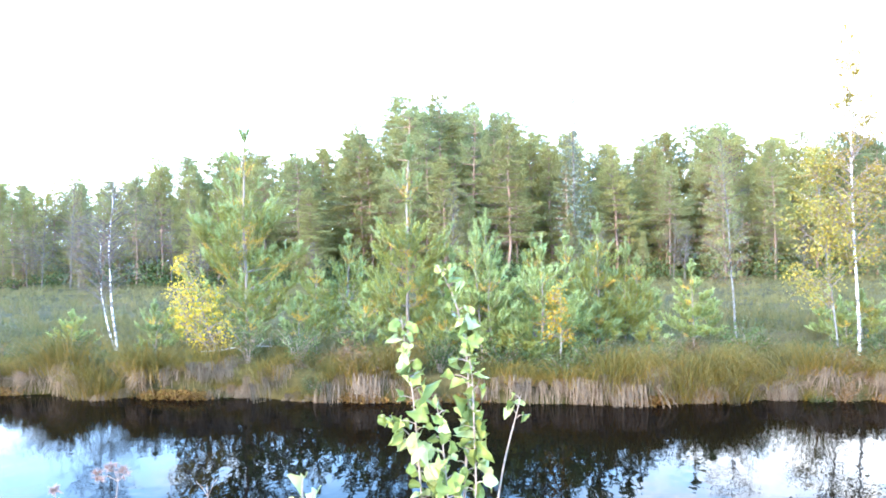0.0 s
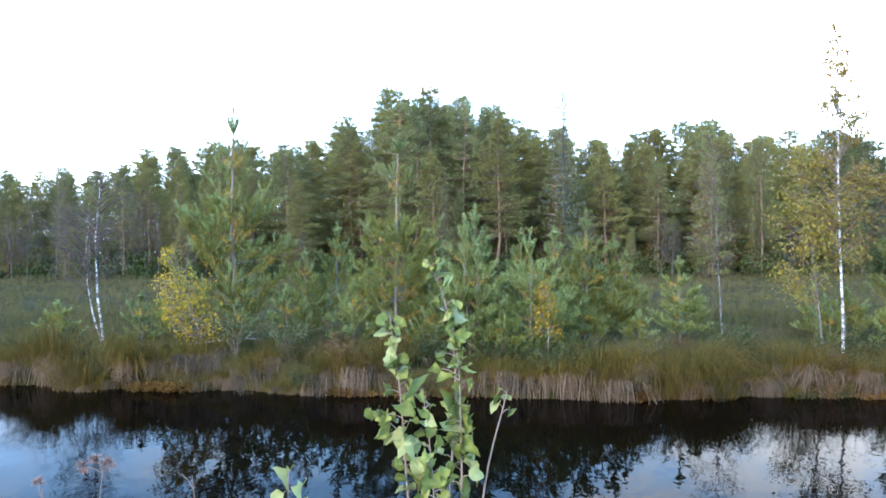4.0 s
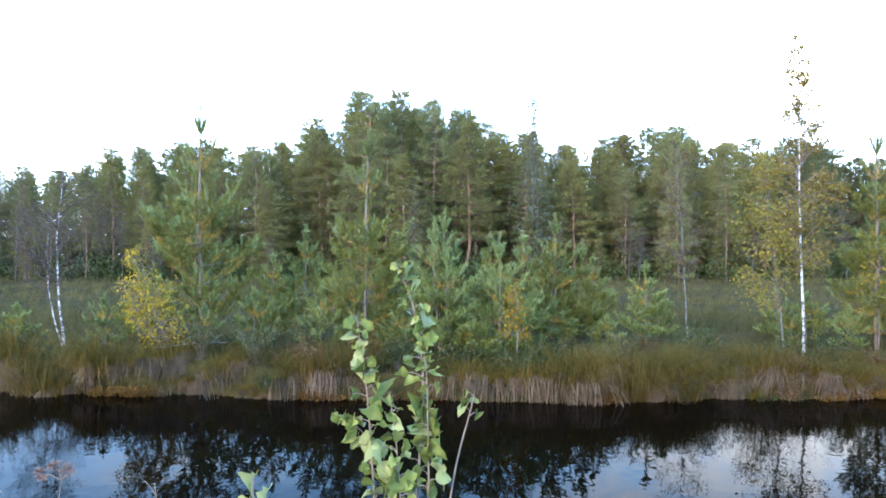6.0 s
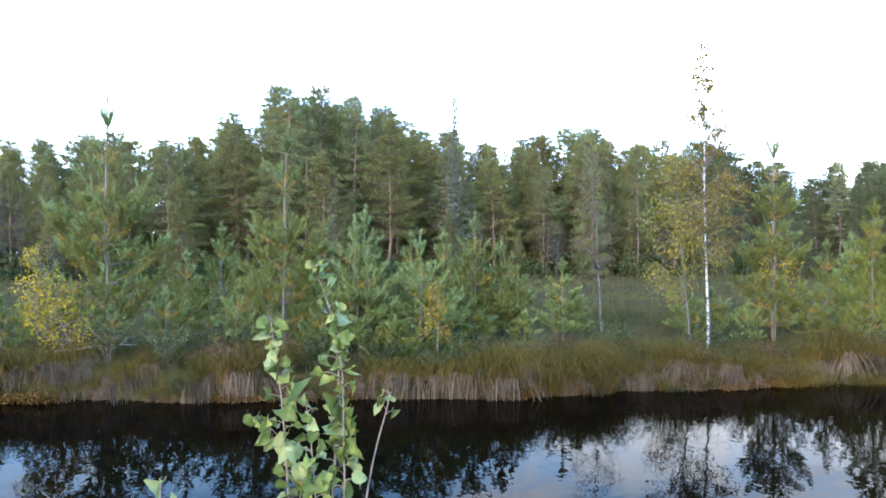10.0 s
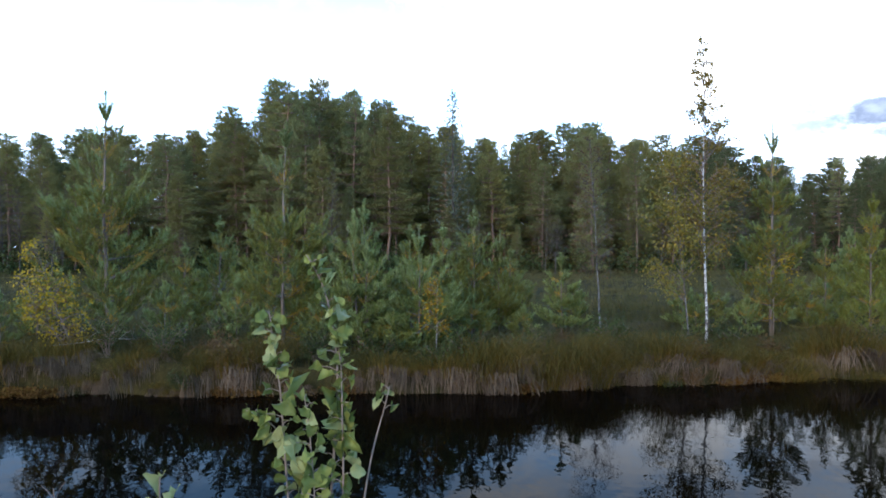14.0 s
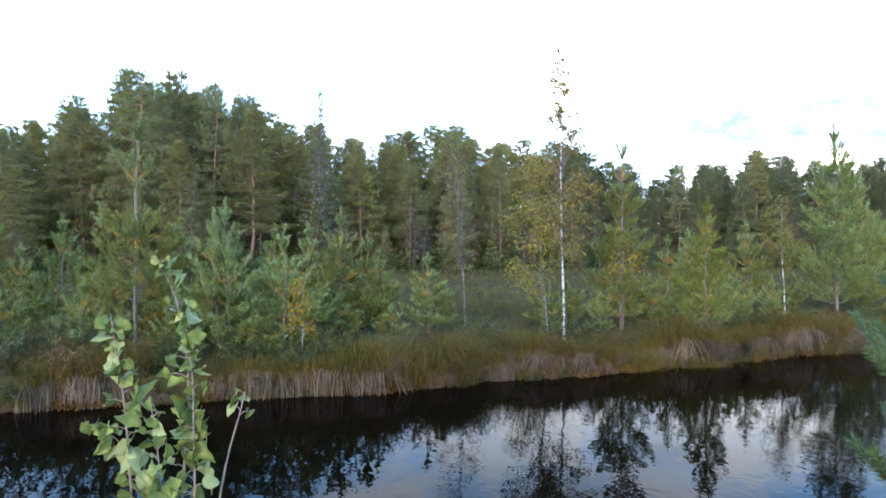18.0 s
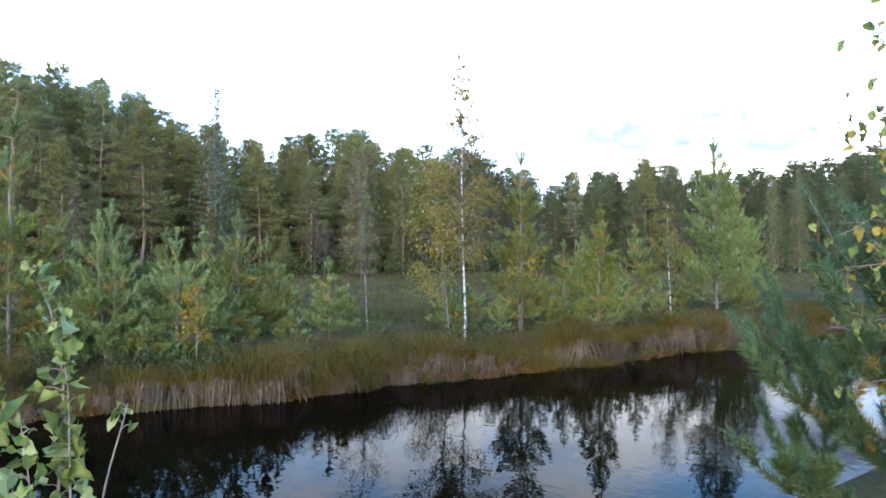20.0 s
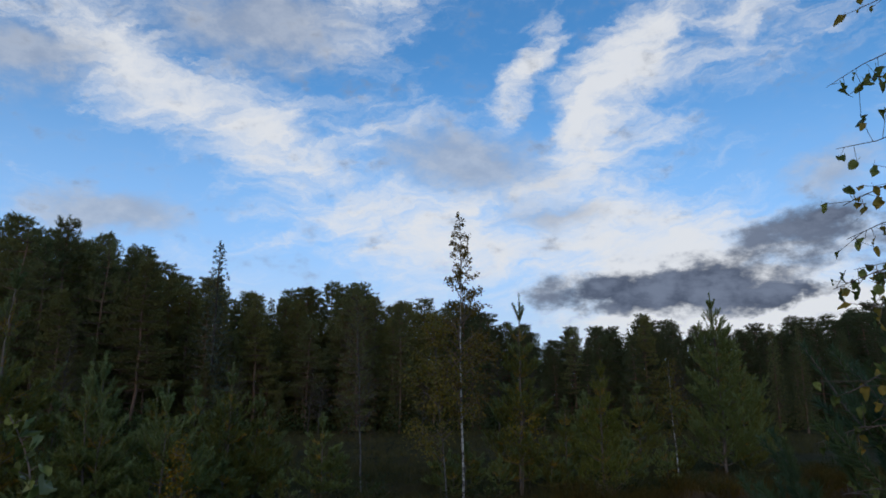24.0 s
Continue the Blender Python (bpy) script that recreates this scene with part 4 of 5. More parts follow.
def heath():
    rng = np.random.default_rng(72)
    g = Geo()
    c = scatter(rng, 520, -12, 24, 0.5, 12, 1.5)
    k = 60
    p = np.repeat(c, k, 0) + rng.normal(size=(len(c) * k, 3)) * [0.16, 0.16, 0.07] + [0, 0, 0.14]
    leaves(g, rng, p, 0.035, -0.5)
    far = Geo()
    c = scatter(rng, 900, -26, 52, 8, 40, 1.0)
    p = np.repeat(c, 34, 0) + rng.normal(size=(len(c) * 34, 3)) * [0.4, 0.3, 0.07] + [0, 0, 0.12]
    leaves(far, rng, p, 0.07, -0.5)
    tagged(new("far_heather", far.mesh("far_heather", M_HEATH)), "olive brown heather over the open bog", "heather", kind="stuff")
    tagged(new("heath", g.mesh("heath", M_LEAF_SHRUB)), "low dark green heather and dwarf shrubs", "heather", kind="stuff")


def undergrowth():
    """Dark brush along the foot of the forest."""
    rng = np.random.default_rng(73)
    g = Geo()
    x = -42 + 140 * rng.random(420)
    y = 46 + 5 * rng.random(420) + np.where(x > 30, -0.12 * (x - 30), 0)
    h = 0.7 + 1.9 * rng.random(420) ** 2
    c = np.stack([x, y, ground_z(x, y)], 1)
    k = 70
    q = rng.normal(size=(420, k, 3)) * [0.5, 0.5, 0.0]
    q[..., 2] = rng.random((420, k)) * h[:, None]
    leaves(g, rng, (c[:, None] + q).reshape(-1, 3), 0.2, -0.4)
    tagged(new("undergrowth", g.mesh("undergrowth", M_LEAF_SHRUB)), "dark brush along the foot of the forest", "bushes", kind="stuff")


def tussock(seed, green, dead, tall, material, label, spread=1.0):
    """A sedge tussock on the bank's lip: arching blades above, a dead brown skirt that hangs to the water."""
    rng = np.random.default_rng(seed)
    root = empty("sedge_tussock", label, "grass tussock", "sedge tussocks along the bank")
    g, d = Geo(), Geo()
    p = rng.normal(size=(green, 3)) * [0.12 * spread, 0.1, 0]
    lean = p * [4.0, 3.0, 0] + rng.normal(size=(green, 3)) * [0.4, 0.4, 0] + [0, -0.55, 0]
    blades(g, rng, p, tall * (0.35 + 0.8 * rng.random(green)), lean, 0.006, 0.3 + 0.5 * rng.random((green, 1)))
    part("blade_tuft", g, material, root)
    # the skirt: locks of strands that arch out over the lip and fall in a fan
    lock = rng.normal(size=14) * 0.15 * spread
    pick = rng.integers(0, 14, dead)
    x = lock[pick] + rng.normal(size=dead) * 0.022
    y0 = -0.02 - 0.12 * rng.random(dead)
    out = (0.03 + 0.12 * rng.random(14))[pick] * (0.6 + 0.7 * rng.random(dead))
    drop = (0.12 + 0.34 * rng.random(14))[pick] * (0.4 + 0.75 * rng.random(dead))
    fan = (rng.normal(size=14) * 0.08)[pick] + (x - lock[pick]) * 1.2 + rng.normal(size=dead) * 0.03
    top = (-0.02 + 0.13 * rng.random(14))[pick] + 0.05 * rng.random(dead)
    w = 0.002 + 0.0025 * rng.random(dead)
    r = np.stack([np.stack([x, y0, np.zeros(dead)], 1), np.stack([x + fan * 0.35, y0 - out * 0.5, top], 1),
                  np.stack([x + fan * 0.75, y0 - out * 0.95, top - drop * 0.4], 1), np.stack([x + fan * 1.1, y0 - out * 0.9, top - drop], 1)], 1)
    sd = np.array([1.0, 0, 0])[None, None] * w[:, None, None]
    v = np.stack([r - sd, r + sd], 2).reshape(-1, 3)
    b = np.arange(dead)[:, None] * 8
    d.add(v, np.concatenate([b + [0, 1, 3, 2], b + [2, 3, 5, 4], b + [4, 5, 7, 6]]))
    part("dead_skirt", d, M_DEAD, root, "pale brown dead blades hanging to the water")
    return root


def bank_moss():
    """Orange and green moss cushions at the water's edge."""
    rng = np.random.default_rng(75)
    g = Geo()
    x = -13 + 38 * rng.random(1500)
    x = x + 0.5 * np.sin(2.3 * x) + 0.35 * np.sin(5.1 * x + 1)
    x = x[np.sin(1.7 * x + 2) + 0.6 * np.sin(4.3 * x) > 0.2]
    y = bank_y(x) - 0.02 + 0.1 * rng.random(len(x))
    z = 0.0 + 0.08 * rng.random(len(x))
    k = 26
    p = np.repeat(np.stack([x, y, z], 1), k, 0) + rng.normal(size=(len(x) * k, 3)) * [0.09, 0.04, 0.035]
    leaves(g, rng, p, 0.035, -0.6)
    tagged(new("bank_moss", g.mesh("bank_moss", M_MOSS)), "orange and olive bog moss at the waterline", "moss", kind="stuff")


def shrub(label, seed, wide, tall, count=900, material=M_LEAF_SHRUB, size=0.04):
    rng = np.random.default_rng(seed)
    root = empty("shrub", label, "shrub", "shrubs on the bank")
    st, lf = Geo(), Geo()
    ends = []
    for k in range(22):
        a, r = rng.random() * 6.3, wide * (0.3 + 0.7 * rng.random())
        e = np.array([math.cos(a) * r, math.sin(a) * r, tall * (0.5 + 0.5 * rng.random())])
        tube(st, [(0, 0, -0.05), e * [0.4, 0.4, 0.6], e], [0.008, 0.005, 0.002], 4)
        ends.append(e)
    pe = np.array(ends)[rng.integers(0, 22, count)]
    u = 0.4 + 0.65 * rng.random((count, 1))
    leaves(lf, rng, pe * u + rng.normal(size=(count, 3)) * 0.06, size, -0.2)
    part("stemwork", st, M_TWIG, root)
    part("crown", lf, material, root)
    return root


meadow()
heath()
undergrowth()
bank_moss()
TUSSOCKS = [tussock(81, 320, 300, 0.42, M_SEDGE, "sedge tussock with a hanging skirt of dead blades"),
            tussock(82, 420, 110, 0.45, M_SEDGE, "tall olive sedge tussock on the bank", 1.2),
            tussock(83, 240, 400, 0.38, M_SEDGE, "faded tussock mostly of dead pale blades", 1.2),
            tussock(84, 330, 50, 0.4, M_MEADOW, "green grass tussock behind the bank's lip", 1.3),
            tussock(86, 300, 240, 0.36, M_SEDGE, "low wide sedge tussock leaning over the water", 1.5)]
placed = [False] * 5
rng = np.random.default_rng(85)


def set_tussock(k, x, back, size=1.0):
    y = float(bank_y(x)) + back
    m = pose(x, y, float(ground_z(x, y)) - 0.02, rng.normal() * 6, rng.normal() * 6, rng.normal() * 25) @ Matrix.Diagonal((size, size, size * (0.75 + 0.45 * rng.random()), 1))
    if placed[k]:
        copy_thing(TUSSOCKS[k], m @ Matrix.Diagonal((*[1 / v for v in TUSSOCKS[k].scale], 1)))
    else:
        placed[k] = True
        TUSSOCKS[k].matrix_basis = m


HOLLOWS = []
x = -12.5
while x < 26:
    # stretches of dead skirts alternate with green and mossy ones
    dry = 0.5 + 0.5 * math.sin(1.9 * x + 1.3) * math.sin(0.55 * x + 2.0) + (0.35 if x > 2.8 else -0.12) - (0.5 if -2.6 < x < 2.4 else 0.0)
    u = rng.random()
    kind = (int(rng.choice([0, 2, 2])) if u < dry else int(rng.choice([1, 4, 4])))
    # dark hollows between the tussocks
    if math.sin(2.3 * x + 0.7) + math.sin(5.9 * x) < 0.75:
        set_tussock(kind, x, 0.2 + 0.16 * rng.random(), 0.55 + 0.6 * rng.random())
    else:
        HOLLOWS.append(x)
        set_tussock(int(rng.choice([0, 2])), x, 0.1 + 0.08 * rng.random(), 0.4 + 0.2 * rng.random())
    for _ in range(2):
        if rng.random() < 0.5:
            set_tussock(int(rng.choice([1, 3, 3, 4])), x + 0.25 * rng.normal(), 0.4 + 0.8 * rng.random(), 0.5 + 0.55 * rng.random())
    if rng.random() < 0.4:
        set_tussock(int(rng.choice([1, 4])), x + 0.15 * rng.normal(), 0.1 + 0.14 * rng.random(), 0.5 + 0.8 * rng.random())
    x += 0.22 + 0.34 * rng.random()
# a few tall fountains of sedge over the lip
for x, k, size in [(2.65, 1, 1.3), (2.95, 4, 1.15), (4.1, 1, 1.1), (5.55, 1, 1.15), (6.3, 4, 1.0), (-4.6, 1, 1.25), (-6.0, 1, 1.3), (8.6, 1, 1.3), (-8.2, 4, 1.3), (11.4, 1, 1.3), (13.0, 4, 1.4)]:
    set_tussock(k, x, 0.28, size)
SHRUBS = [shrub("low dark green bog shrub among sedges", 90, 0.38, 0.42), shrub("rounded evergreen bog shrub on the bank", 91, 0.45, 0.5, 1200), shrub("straggling bog shrub with sparse leaves", 92, 0.4, 0.6, 600),
          shrub("low shrub with bronze leaves on the bank", 93, 0.35, 0.35, 800, M_LEAF_BRONZE)]
for k, ob in enumerate(SHRUBS):
    put(ob, (1.9, 2.4, -2.1, -1.2)[k], float(bank_y((1.9, 2.4, -2.1, -1.2)[k])) + (0.4, 0.7, 0.5, 0.3)[k])
for k in range(46):
    x = -10.5 + 32 * (k + rng.random()) / 46
    back = 0.3 + 1.6 * rng.random() ** 1.6
    put_copy(SHRUBS[int(rng.integers(0, 4))], x, float(bank_y(x)) + back, rng.random() * 360, 0.6 + 0.5 * rng.random(), 0.6 + 0.6 * rng.random())
for k, x in enumerate(HOLLOWS):
    # rusty and dark bushes lean out of the hollows over the water
    put_copy(SHRUBS[(3, 0, 3, 1)[k % 4]], x + 0.1 * rng.normal(), float(bank_y(x)) + 0.06 + 0.1 * rng.random(), rng.random() * 360, 0.5 + 0.2 * rng.random(), 0.55 + 0.3 * rng.random())


def fallen_branch():
    """A grey dead branch that lies at the foot of the yellow birch."""
    root = empty("fallen_branch", "grey dead branch lying on the bank", "branch")
    x, y = -3.35, float(bank_y(-3.35)) + 0.5
    root.location = (x, y, float(ground_z(x, y)) + 0.16)
    g = Geo()
    tube(g, smooth_line([(-0.35, 0, 0.02), (0, -0.05, 0.05), (0.4, -0.1, 0.12), (0.8, -0.1, 0.1)]), 0.014 * (1.1 - np.linspace(0, 0.8, 14)), 6)
    part("stem", g, M_GREY_WOOD, root, "", True)
    for k, (s, dx, dz) in enumerate([(0.1, 0.18, 0.12), (0.35, 0.2, -0.08), (0.55, 0.2, 0.15)]):
        g = Geo()
        tube(g, [(s, -0.07, 0.09), (s + dx * 0.6, -0.12, 0.09 + dz * 0.7), (s + dx, -0.14, 0.09 + dz)], [0.006, 0.004, 0.002], 5)
        part("side_branch", g, M_GREY_WOOD, root)


# ---- plants by the eye on the near bank ----
def leaf_mesh(seed, length, wide, fold, curl, material):
    """A toothed, pointed birch leaf, broad near its stalk, folded, waved and curled, on its short stalk."""
    rng = np.random.default_rng(seed)
    g = Geo()
    rows = 13
    t = np.linspace(0, 1, rows)
    w = wide * np.clip(4 * t ** 0.85 * (1 - t ** 0.85), 0, 1) ** 0.6
    w = w * (1 + 0.05 * np.where(np.arange(rows) % 2, 1, -1))
    w[0], w[-1] = 0.002, 0.0004
    yy = t * length
    bend = rng.normal() * 0.12
    mid = np.stack([bend * length * t ** 2, yy, -curl * length * t ** 2], 1)
    wave = 0.22 * wide * np.sin(t * 8 + rng.random() * 6)
    rim = []
    for side in (-1, 1):
        lift = fold * w * (0.7 + 0.6 * rng.random()) + wave * side * (w / wide)
        half = mid + np.stack([side * w * 0.26, -0.01 * length * (t > 0), lift * 0.35], 1)
        edge = mid + np.stack([side * w * 0.5, -0.05 * length * (t > 0) * np.ones(rows), lift * (1.0 - 0.5 * rng.random())], 1)
        rim += [half, edge]
    v = np.stack([rim[1], rim[0], mid, rim[2], rim[3]], 1).reshape(-1, 3)
    i = np.arange(rows - 1)[:, None] * 5
    g.add(v, np.concatenate([i + [c, c + 1, c + 6, c + 5] for c in range(4)]))
    tube(g, [(0, -0.018, 0.002), (0, -0.008, 0.001), (0, 0.001, 0)], [0.0008, 0.0007, 0.0005], 4)
    return g.mesh("leaf", material, True)


M_SAPLING = foliage("sapling_leaf_green", [(0.0, (0.1, 0.115, 0.024)), (0.5, (0.17, 0.185, 0.045)), (1.0, (0.26, 0.26, 0.085))], 0.42, 0.35, 30.0)
M_SAPLING_DARK = foliage("sapling_leaf_dark_green", [(0.0, (0.055, 0.07, 0.016)), (1.0, (0.115, 0.13, 0.03))], 0.4, 0.3, 30.0)
M_SAPLING_PALE = foliage("sapling_leaf_pale", [(0.0, (0.17, 0.185, 0.062)), (1.0, (0.3, 0.3, 0.13))], 0.45, 0.35, 30.0)
M_AUTUMN = foliage("autumn_leaf", [(0.0, (0.17, 0.16, 0.035)), (0.5, (0.28, 0.19, 0.035)), (1.0, (0.34, 0.14, 0.03))], 0.5, 0.35, 24.0)
LEAVES = [leaf_mesh(k, 0.048 + 0.005 * (k % 3), 0.04 + 0.004 * (k % 4), 0.15 + 0.12 * (k % 5), 0.1 + 0.16 * (k % 4), (M_SAPLING, M_SAPLING_DARK, M_SAPLING_PALE, M_SAPLING, M_SAPLING_DARK)[k % 5]) for k in range(10)]
LEAVES_TURNING = [leaf_mesh(20 + k, 0.045, 0.033 + 0.003 * (k % 3), 0.15 + 0.1 * (k % 3), 0.15 + 0.12 * (k % 4), (M_AUTUMN, M_SAPLING, M_SAPLING_DARK)[k % 3]) for k in range(6)]


def hang_leaf(meshes, rng, at, root, size, yaw=None):
    """One leaf, hung from its stalk at the place given."""
    ob = new("leaf", meshes[int(rng.integers(len(meshes)))])
    ob.parent = root
    droop = -25 - 55 * rng.random()
    yaw = rng.random() * 360 if yaw is None else yaw
    m = Matrix.Translation(at) @ Euler((radians(droop), radians(rng.normal() * 30), radians(yaw)), "XYZ").to_matrix().to_4x4()
    ob.matrix_basis = m @ Matrix.Diagonal((size * (0.7 + 0.4 * rng.random()), size, size * (0.6 + 1.6 * rng.random()), 1))
    return ob


def blown_leaf(meshes, rng, at, root, size):
    """One leaf of the sapling: turned by the wind any way, most with their faces outwards."""
    ob = new("leaf", meshes[int(rng.integers(len(meshes)))])
    ob.parent = root
    m = Matrix.Translation(at) @ Euler((radians(-38 + rng.normal() * 38), radians(rng.normal() * 38), radians(180 + rng.normal() * 75)), "XYZ").to_matrix().to_4x4()
    ob.matrix_basis = m @ Matrix.Diagonal((size * (0.85 + 0.3 * rng.random()), size, size * (0.8 + 1.2 * rng.random()), 1))
    return ob


def smooth_line(pts, n=14):
    pts = np.asarray(pts, float)
    t = np.linspace(0, len(pts) - 1, n)
    out = np.stack([np.interp(t, np.arange(len(pts)), pts[:, i]) for i in range(3)], 1)
    for _ in range(2):
        out[1:-1] = (out[:-2] + 2 * out[1:-1] + out[2:]) / 4
    return out


def sapling():
    """The birch sapling in front of the eye: thin red-brown stems with separate leaves."""
    rng = np.random.default_rng(101)
    root = empty("birch_sapling", "slim birch sapling with pale green drooping leaves", "sapling")
    root.location = (0.03, 1.4, float(ground_z(0.03, 1.4)))
    z0 = root.location[2]
    # stems: points as x, y from the root, and height above the water
    stems = [([(0.0, 0, z0), (0.015, 0.01, 1.3), (0.028, 0, 1.61), (0.045, -0.01, 1.82), (0.042, 0, 1.889), (0.028, 0.01, 1.981), (0.01, 0, 2.039), (-0.018, 0, 2.084)], 0.0034, 36, 1.62),
             ([(0.0, 0, z0), (-0.03, 0.02, 1.3), (-0.058, 0.03, 1.61), (-0.07, 0.02, 1.82), (-0.081, 0.0, 1.889), (-0.093, 0, 1.98)], 0.003, 26, 1.6),
             ([(0.0, 0, z0), (0.03, -0.03, 1.3), (0.056, -0.03, 1.61), (0.05, -0.02, 1.752), (0.05, -0.01, 1.889), (0.03, -0.01, 1.95)], 0.0028, 26, 1.58),
             ([(0.01, 0, z0), (0.05, 0.02, 1.25), (0.097, 0.0, 1.61), (0.114, 0, 1.7), (0.137, 0, 1.776), (0.147, 0, 1.82)], 0.0028, 5, 1.77),
             ([(0.0, 0, z0), (-0.005, 0.05, 1.3), (-0.02, 0.05, 1.58), (-0.047, 0.04, 1.7), (-0.093, 0.03, 1.752), (-0.139, 0.03, 1.776)], 0.0022, 18, 1.6),
             ([(0.0, 0, z0), (0.0, -0.03, 1.3), (0.0, -0.04, 1.58), (-0.01, -0.04, 1.72), (-0.025, -0.02, 1.82)], 0.0022, 21, 1.58)]
    for pts, r, count, low in stems:
        line = smooth_line(pts)
        line[:, 2] -= z0
        g = Geo()
        tube(g, line, r * (1.1 - 0.75 * np.linspace(0, 1, len(line))), 6)
        part("stem", g, M_TWIG_RED, root, "", True)
        zz = line[:, 2] + z0
        # the lone side stem bears leaves at its end only
        s0 = float(np.interp(low, zz, np.linspace(0, 1, len(line)))) if zz[-1] > low else 0.6
        twig = Geo()
        for k in range(count):
            s = s0 + (1 - s0) * ((k + rng.random() * 0.8) / count) ** (1.35 if count > 6 else 1.0)
            at = np.array([np.interp(s, np.linspace(0, 1, len(line)), line[:, i]) for i in range(3)])
            a = k * 2.4 + rng.normal() * 0.5
            reach = 0.008 + (0.026 * rng.random() if count > 6 else 0.01)
            if s > 0.85:
                reach *= 0.6
            e = at + np.array([math.cos(a) * reach, math.sin(a) * reach * 0.6, 0.008])
            tube(twig, [at, (at + e) / 2 + [0, 0, 0.003], e], [0.0011, 0.0009, 0.0007], 4)
            size = (0.45 + 0.34 * rng.random()) * (1.0 if s < 0.8 else 0.75)
            blown_leaf(LEAVES, rng, e, root, size)
        part("twigwork", twig, M_TWIG_RED, root)
    return root


def near_birch():
    """A young birch just beside the eye: only its outer twigs, with turning leaves, reach the view."""
    rng = np.random.default_rng(103)
    root = empty("near_birch", "young birch with green and turning autumn leaves", "birch tree")
    bx, by = 2.44, 0.59
    z0 = float(ground_z(bx, by))
    root.location = (bx, by, z0)
    tr, tw = Geo(), Geo()
    line = smooth_line([(0, 0, -0.1), (0.02, 0.0, 1.0), (-0.02, 0.03, 2.0), (0.03, 0.05, 3.2)])
    tube(tr, line, 0.022 * (1.05 - 0.85 * np.linspace(0, 1, len(line))), 8)
    part("trunk", tr, M_BIRCH, root, "", True)
    # twigs: height on the stem, length, compass turn of the way, leaves
    for h, ln, a, count in [(2.0, 0.66, 128, 30), (2.06, 0.58, 119, 30), (2.25, 0.62, 128, 28), (1.92, 0.6, 134, 26), (2.6, 0.55, 130, 20), (1.85, 0.52, 121, 18), (2.15, 0.6, 122, 24), (2.4, 0.6, 132, 12), (1.7, 0.66, 124, 24), (1.55, 0.76, 119, 26), (1.4, 0.7, 122, 24),
                            (1.62, 0.62, 112, 20), (1.25, 0.66, 126, 20), (2.7, 0.6, 116, 10), (1.45, 0.6, 104, 18), (1.1, 0.6, 120, 16), (2.9, 0.5, 125, 8)]:
        at = np.array([np.interp(h, line[:, 2], line[:, i]) for i in range(3)])
        out = np.array([math.cos(radians(a)), math.sin(radians(a)), 0])
        s = np.linspace(0, 1, 7)[:, None]
        bl = at + out * ln * s + np.array([0, 0, 1.0]) * ln * (0.55 * s - 0.5 * s ** 2) + rng.normal(size=(7, 3)) * 0.008
        tube(tw, bl, 0.0045 * (1.1 - 0.9 * s[:, 0]), 5)
        for k in range(count):
            u = 0.35 + 0.65 * (k + rng.random()) / count
            p = np.array([np.interp(u, s[:, 0], bl[:, i]) for i in range(3)])
            e = p + rng.normal(size=3) * [0.045, 0.045, 0.035] - [0, 0, 0.012]
            tube(tw, [p, e], [0.001, 0.0007], 4)
            hang_leaf(LEAVES_TURNING, rng, e, root, 0.55 + 0.3 * rng.random())
    part("twigwork", tw, M_TWIG, root, "", True)
    return root


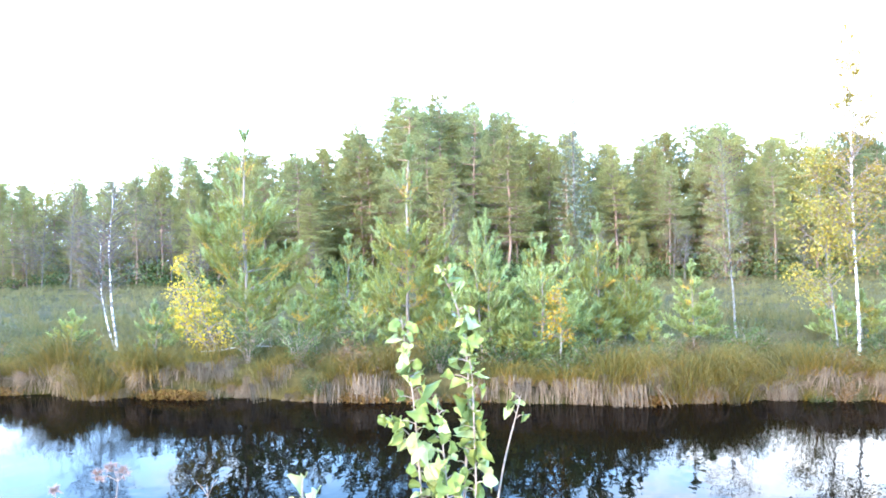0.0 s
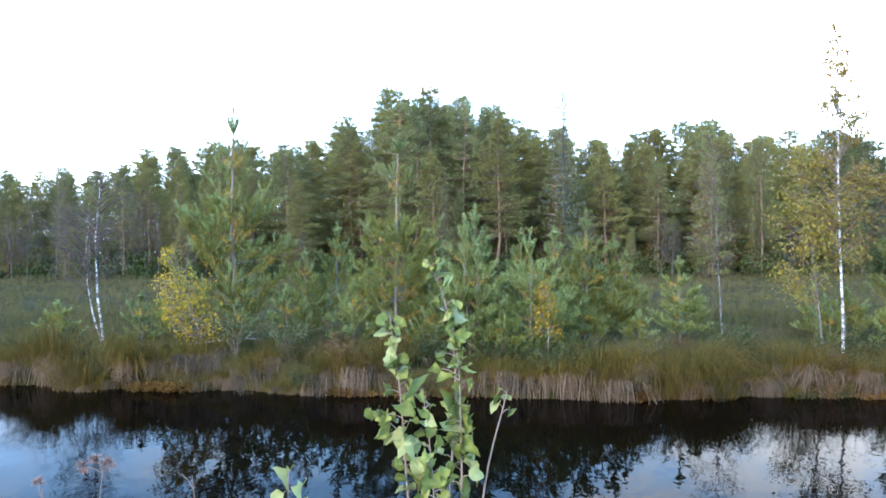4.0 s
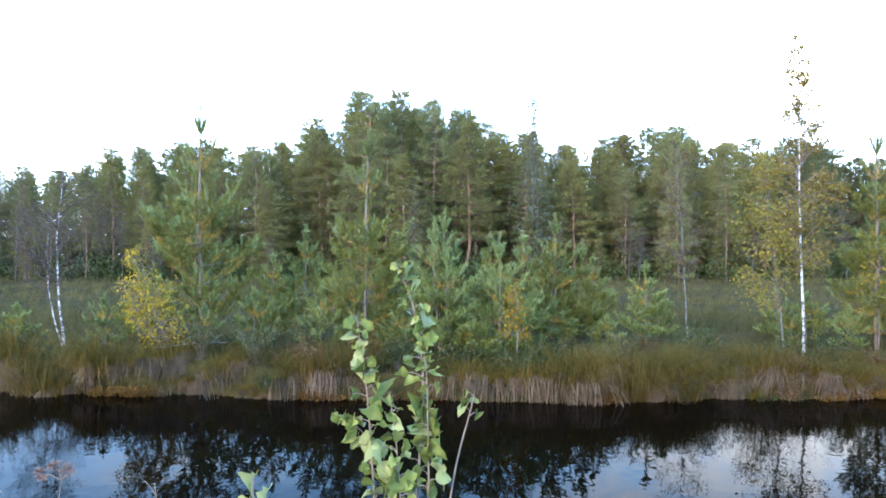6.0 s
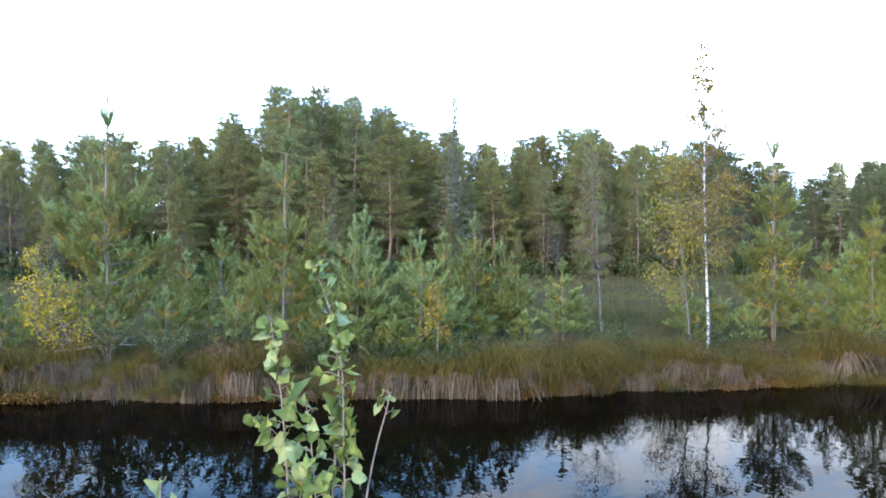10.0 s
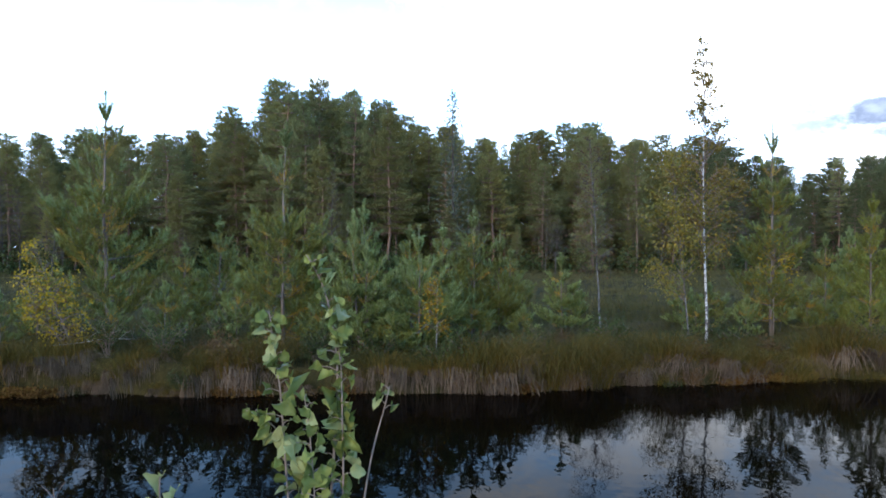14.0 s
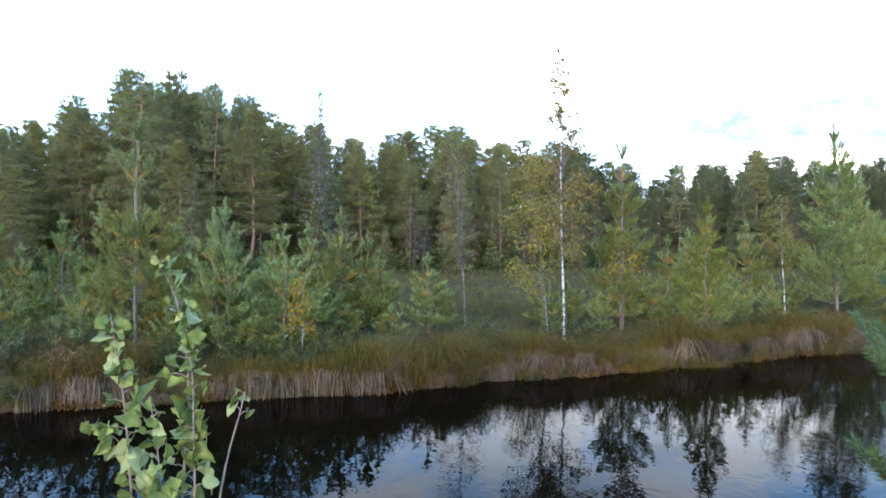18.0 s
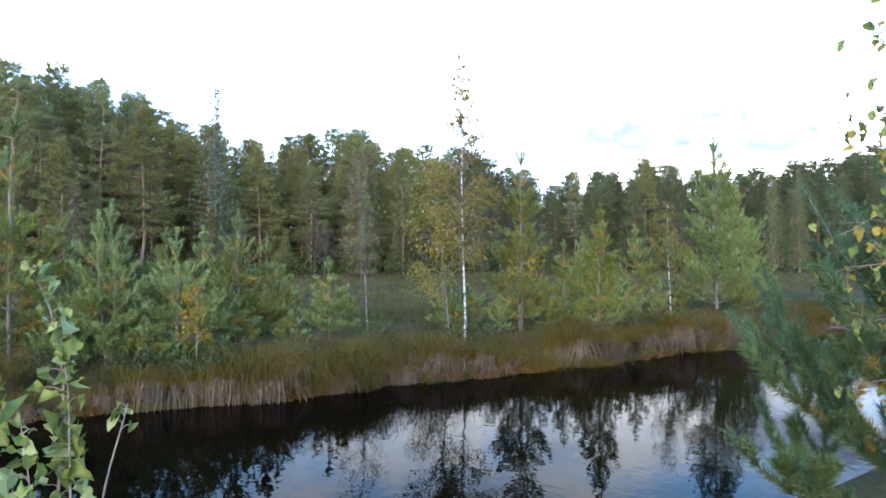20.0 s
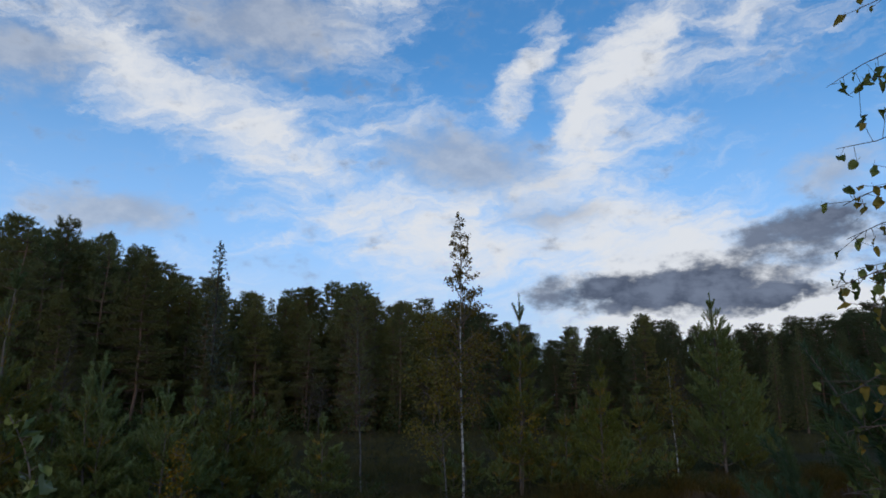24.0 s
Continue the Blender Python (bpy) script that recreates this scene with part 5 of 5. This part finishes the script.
def dry_flower(label, seed, x, y, top, lean, heads=1):
    """A dry stalk with fluffy brown heads at its forks; with none, a bare forked tip."""
    rng = np.random.default_rng(seed)
    z0 = float(ground_z(x, y))
    root = empty("dry_flower", label, "dry flower", "dry flower stalks on the near bank")
    root.location = (x - lean, y, z0)
    st = Geo()
    line = smooth_line([(0, 0, -0.03), (lean * 0.3, 0, (top - z0) * 0.6), (lean, 0, top - z0 - 0.05), (lean * 1.1, 0, top - z0)])
    tube(st, line, 0.0022 * (1.1 - 0.5 * np.linspace(0, 1, len(line))), 5)
    for k in range(max(heads, 3 if not heads else 0)):
        e = line[-1] + np.array([0.035 * (k - 0.6 * (heads or 2)), rng.normal() * 0.01, 0.012 * rng.normal()])
        tube(st, [line[-4], (line[-3] + e) / 2, e], [0.0014, 0.0012, 0.0008], 4)
        if heads:
            hd = Geo()
            needles(hd, rng, e + rng.normal(size=(10, 3)) * 0.005, rng.normal(size=(10, 3)) + [0, 0, 0.6], np.full(10, 0.008), 14, 0.016, 0.0035, 0.9)
            part("seed_head", hd, M_SEED, root, "fluffy brown dried seed head")
    part("stalk", st, M_TWIG, root, "", True)
    return root


M_SEED = foliage("dry_seed_fluff", [(0.0, (0.14, 0.08, 0.06)), (1.0, (0.3, 0.19, 0.15))], 0.8, 0.3, 20.0)
fallen_branch()
sapling()
near_birch()
near_pine = young_pine("young pine beside the eye with blue-green brushes and yellow inner needles", 106, 2.0, 1.3, M_NEEDLE_NEAR, 0.9, per=230, size=0.04, width=0.003, leader=0.2, step=0.26, close=0.2, first=0.2, full=0.64, steep=0.2, joints=0.17, group="", shoot=M_SHOOT_NEAR, candle=0.04)
put(near_pine, 2.4, 1.06, 20)
dry_flower("dry brown flower head on a thin stalk", 107, -0.91, 2.0, 1.51, 0.06, 3)
dry_flower("dry forked stalk leaning over the water", 108, -0.68, 2.09, 1.43, -0.05, 0)
dry_flower("short dry flower head near the sapling", 109, -1.08, 2.0, 1.43, 0.04, 1)
small = empty("birch_seedling", "small birch shoot with light green leaves", "sapling")
small.location = (-0.28, 1.47, float(ground_z(-0.28, 1.47)))
g = Geo()
tube(g, [(0.01, 0, -0.03), (0, 0, 0.6), (0, 0, 1.64 - small.location[2])], [0.004, 0.003, 0.0015], 5)
part("stem", g, M_TWIG_RED, small, "", True)
rng = np.random.default_rng(110)
for k in range(7):
    hang_leaf(LEAVES, rng, (rng.normal() * 0.02, rng.normal() * 0.02, 1.64 - small.location[2] - 0.02 * k), small, 0.7)
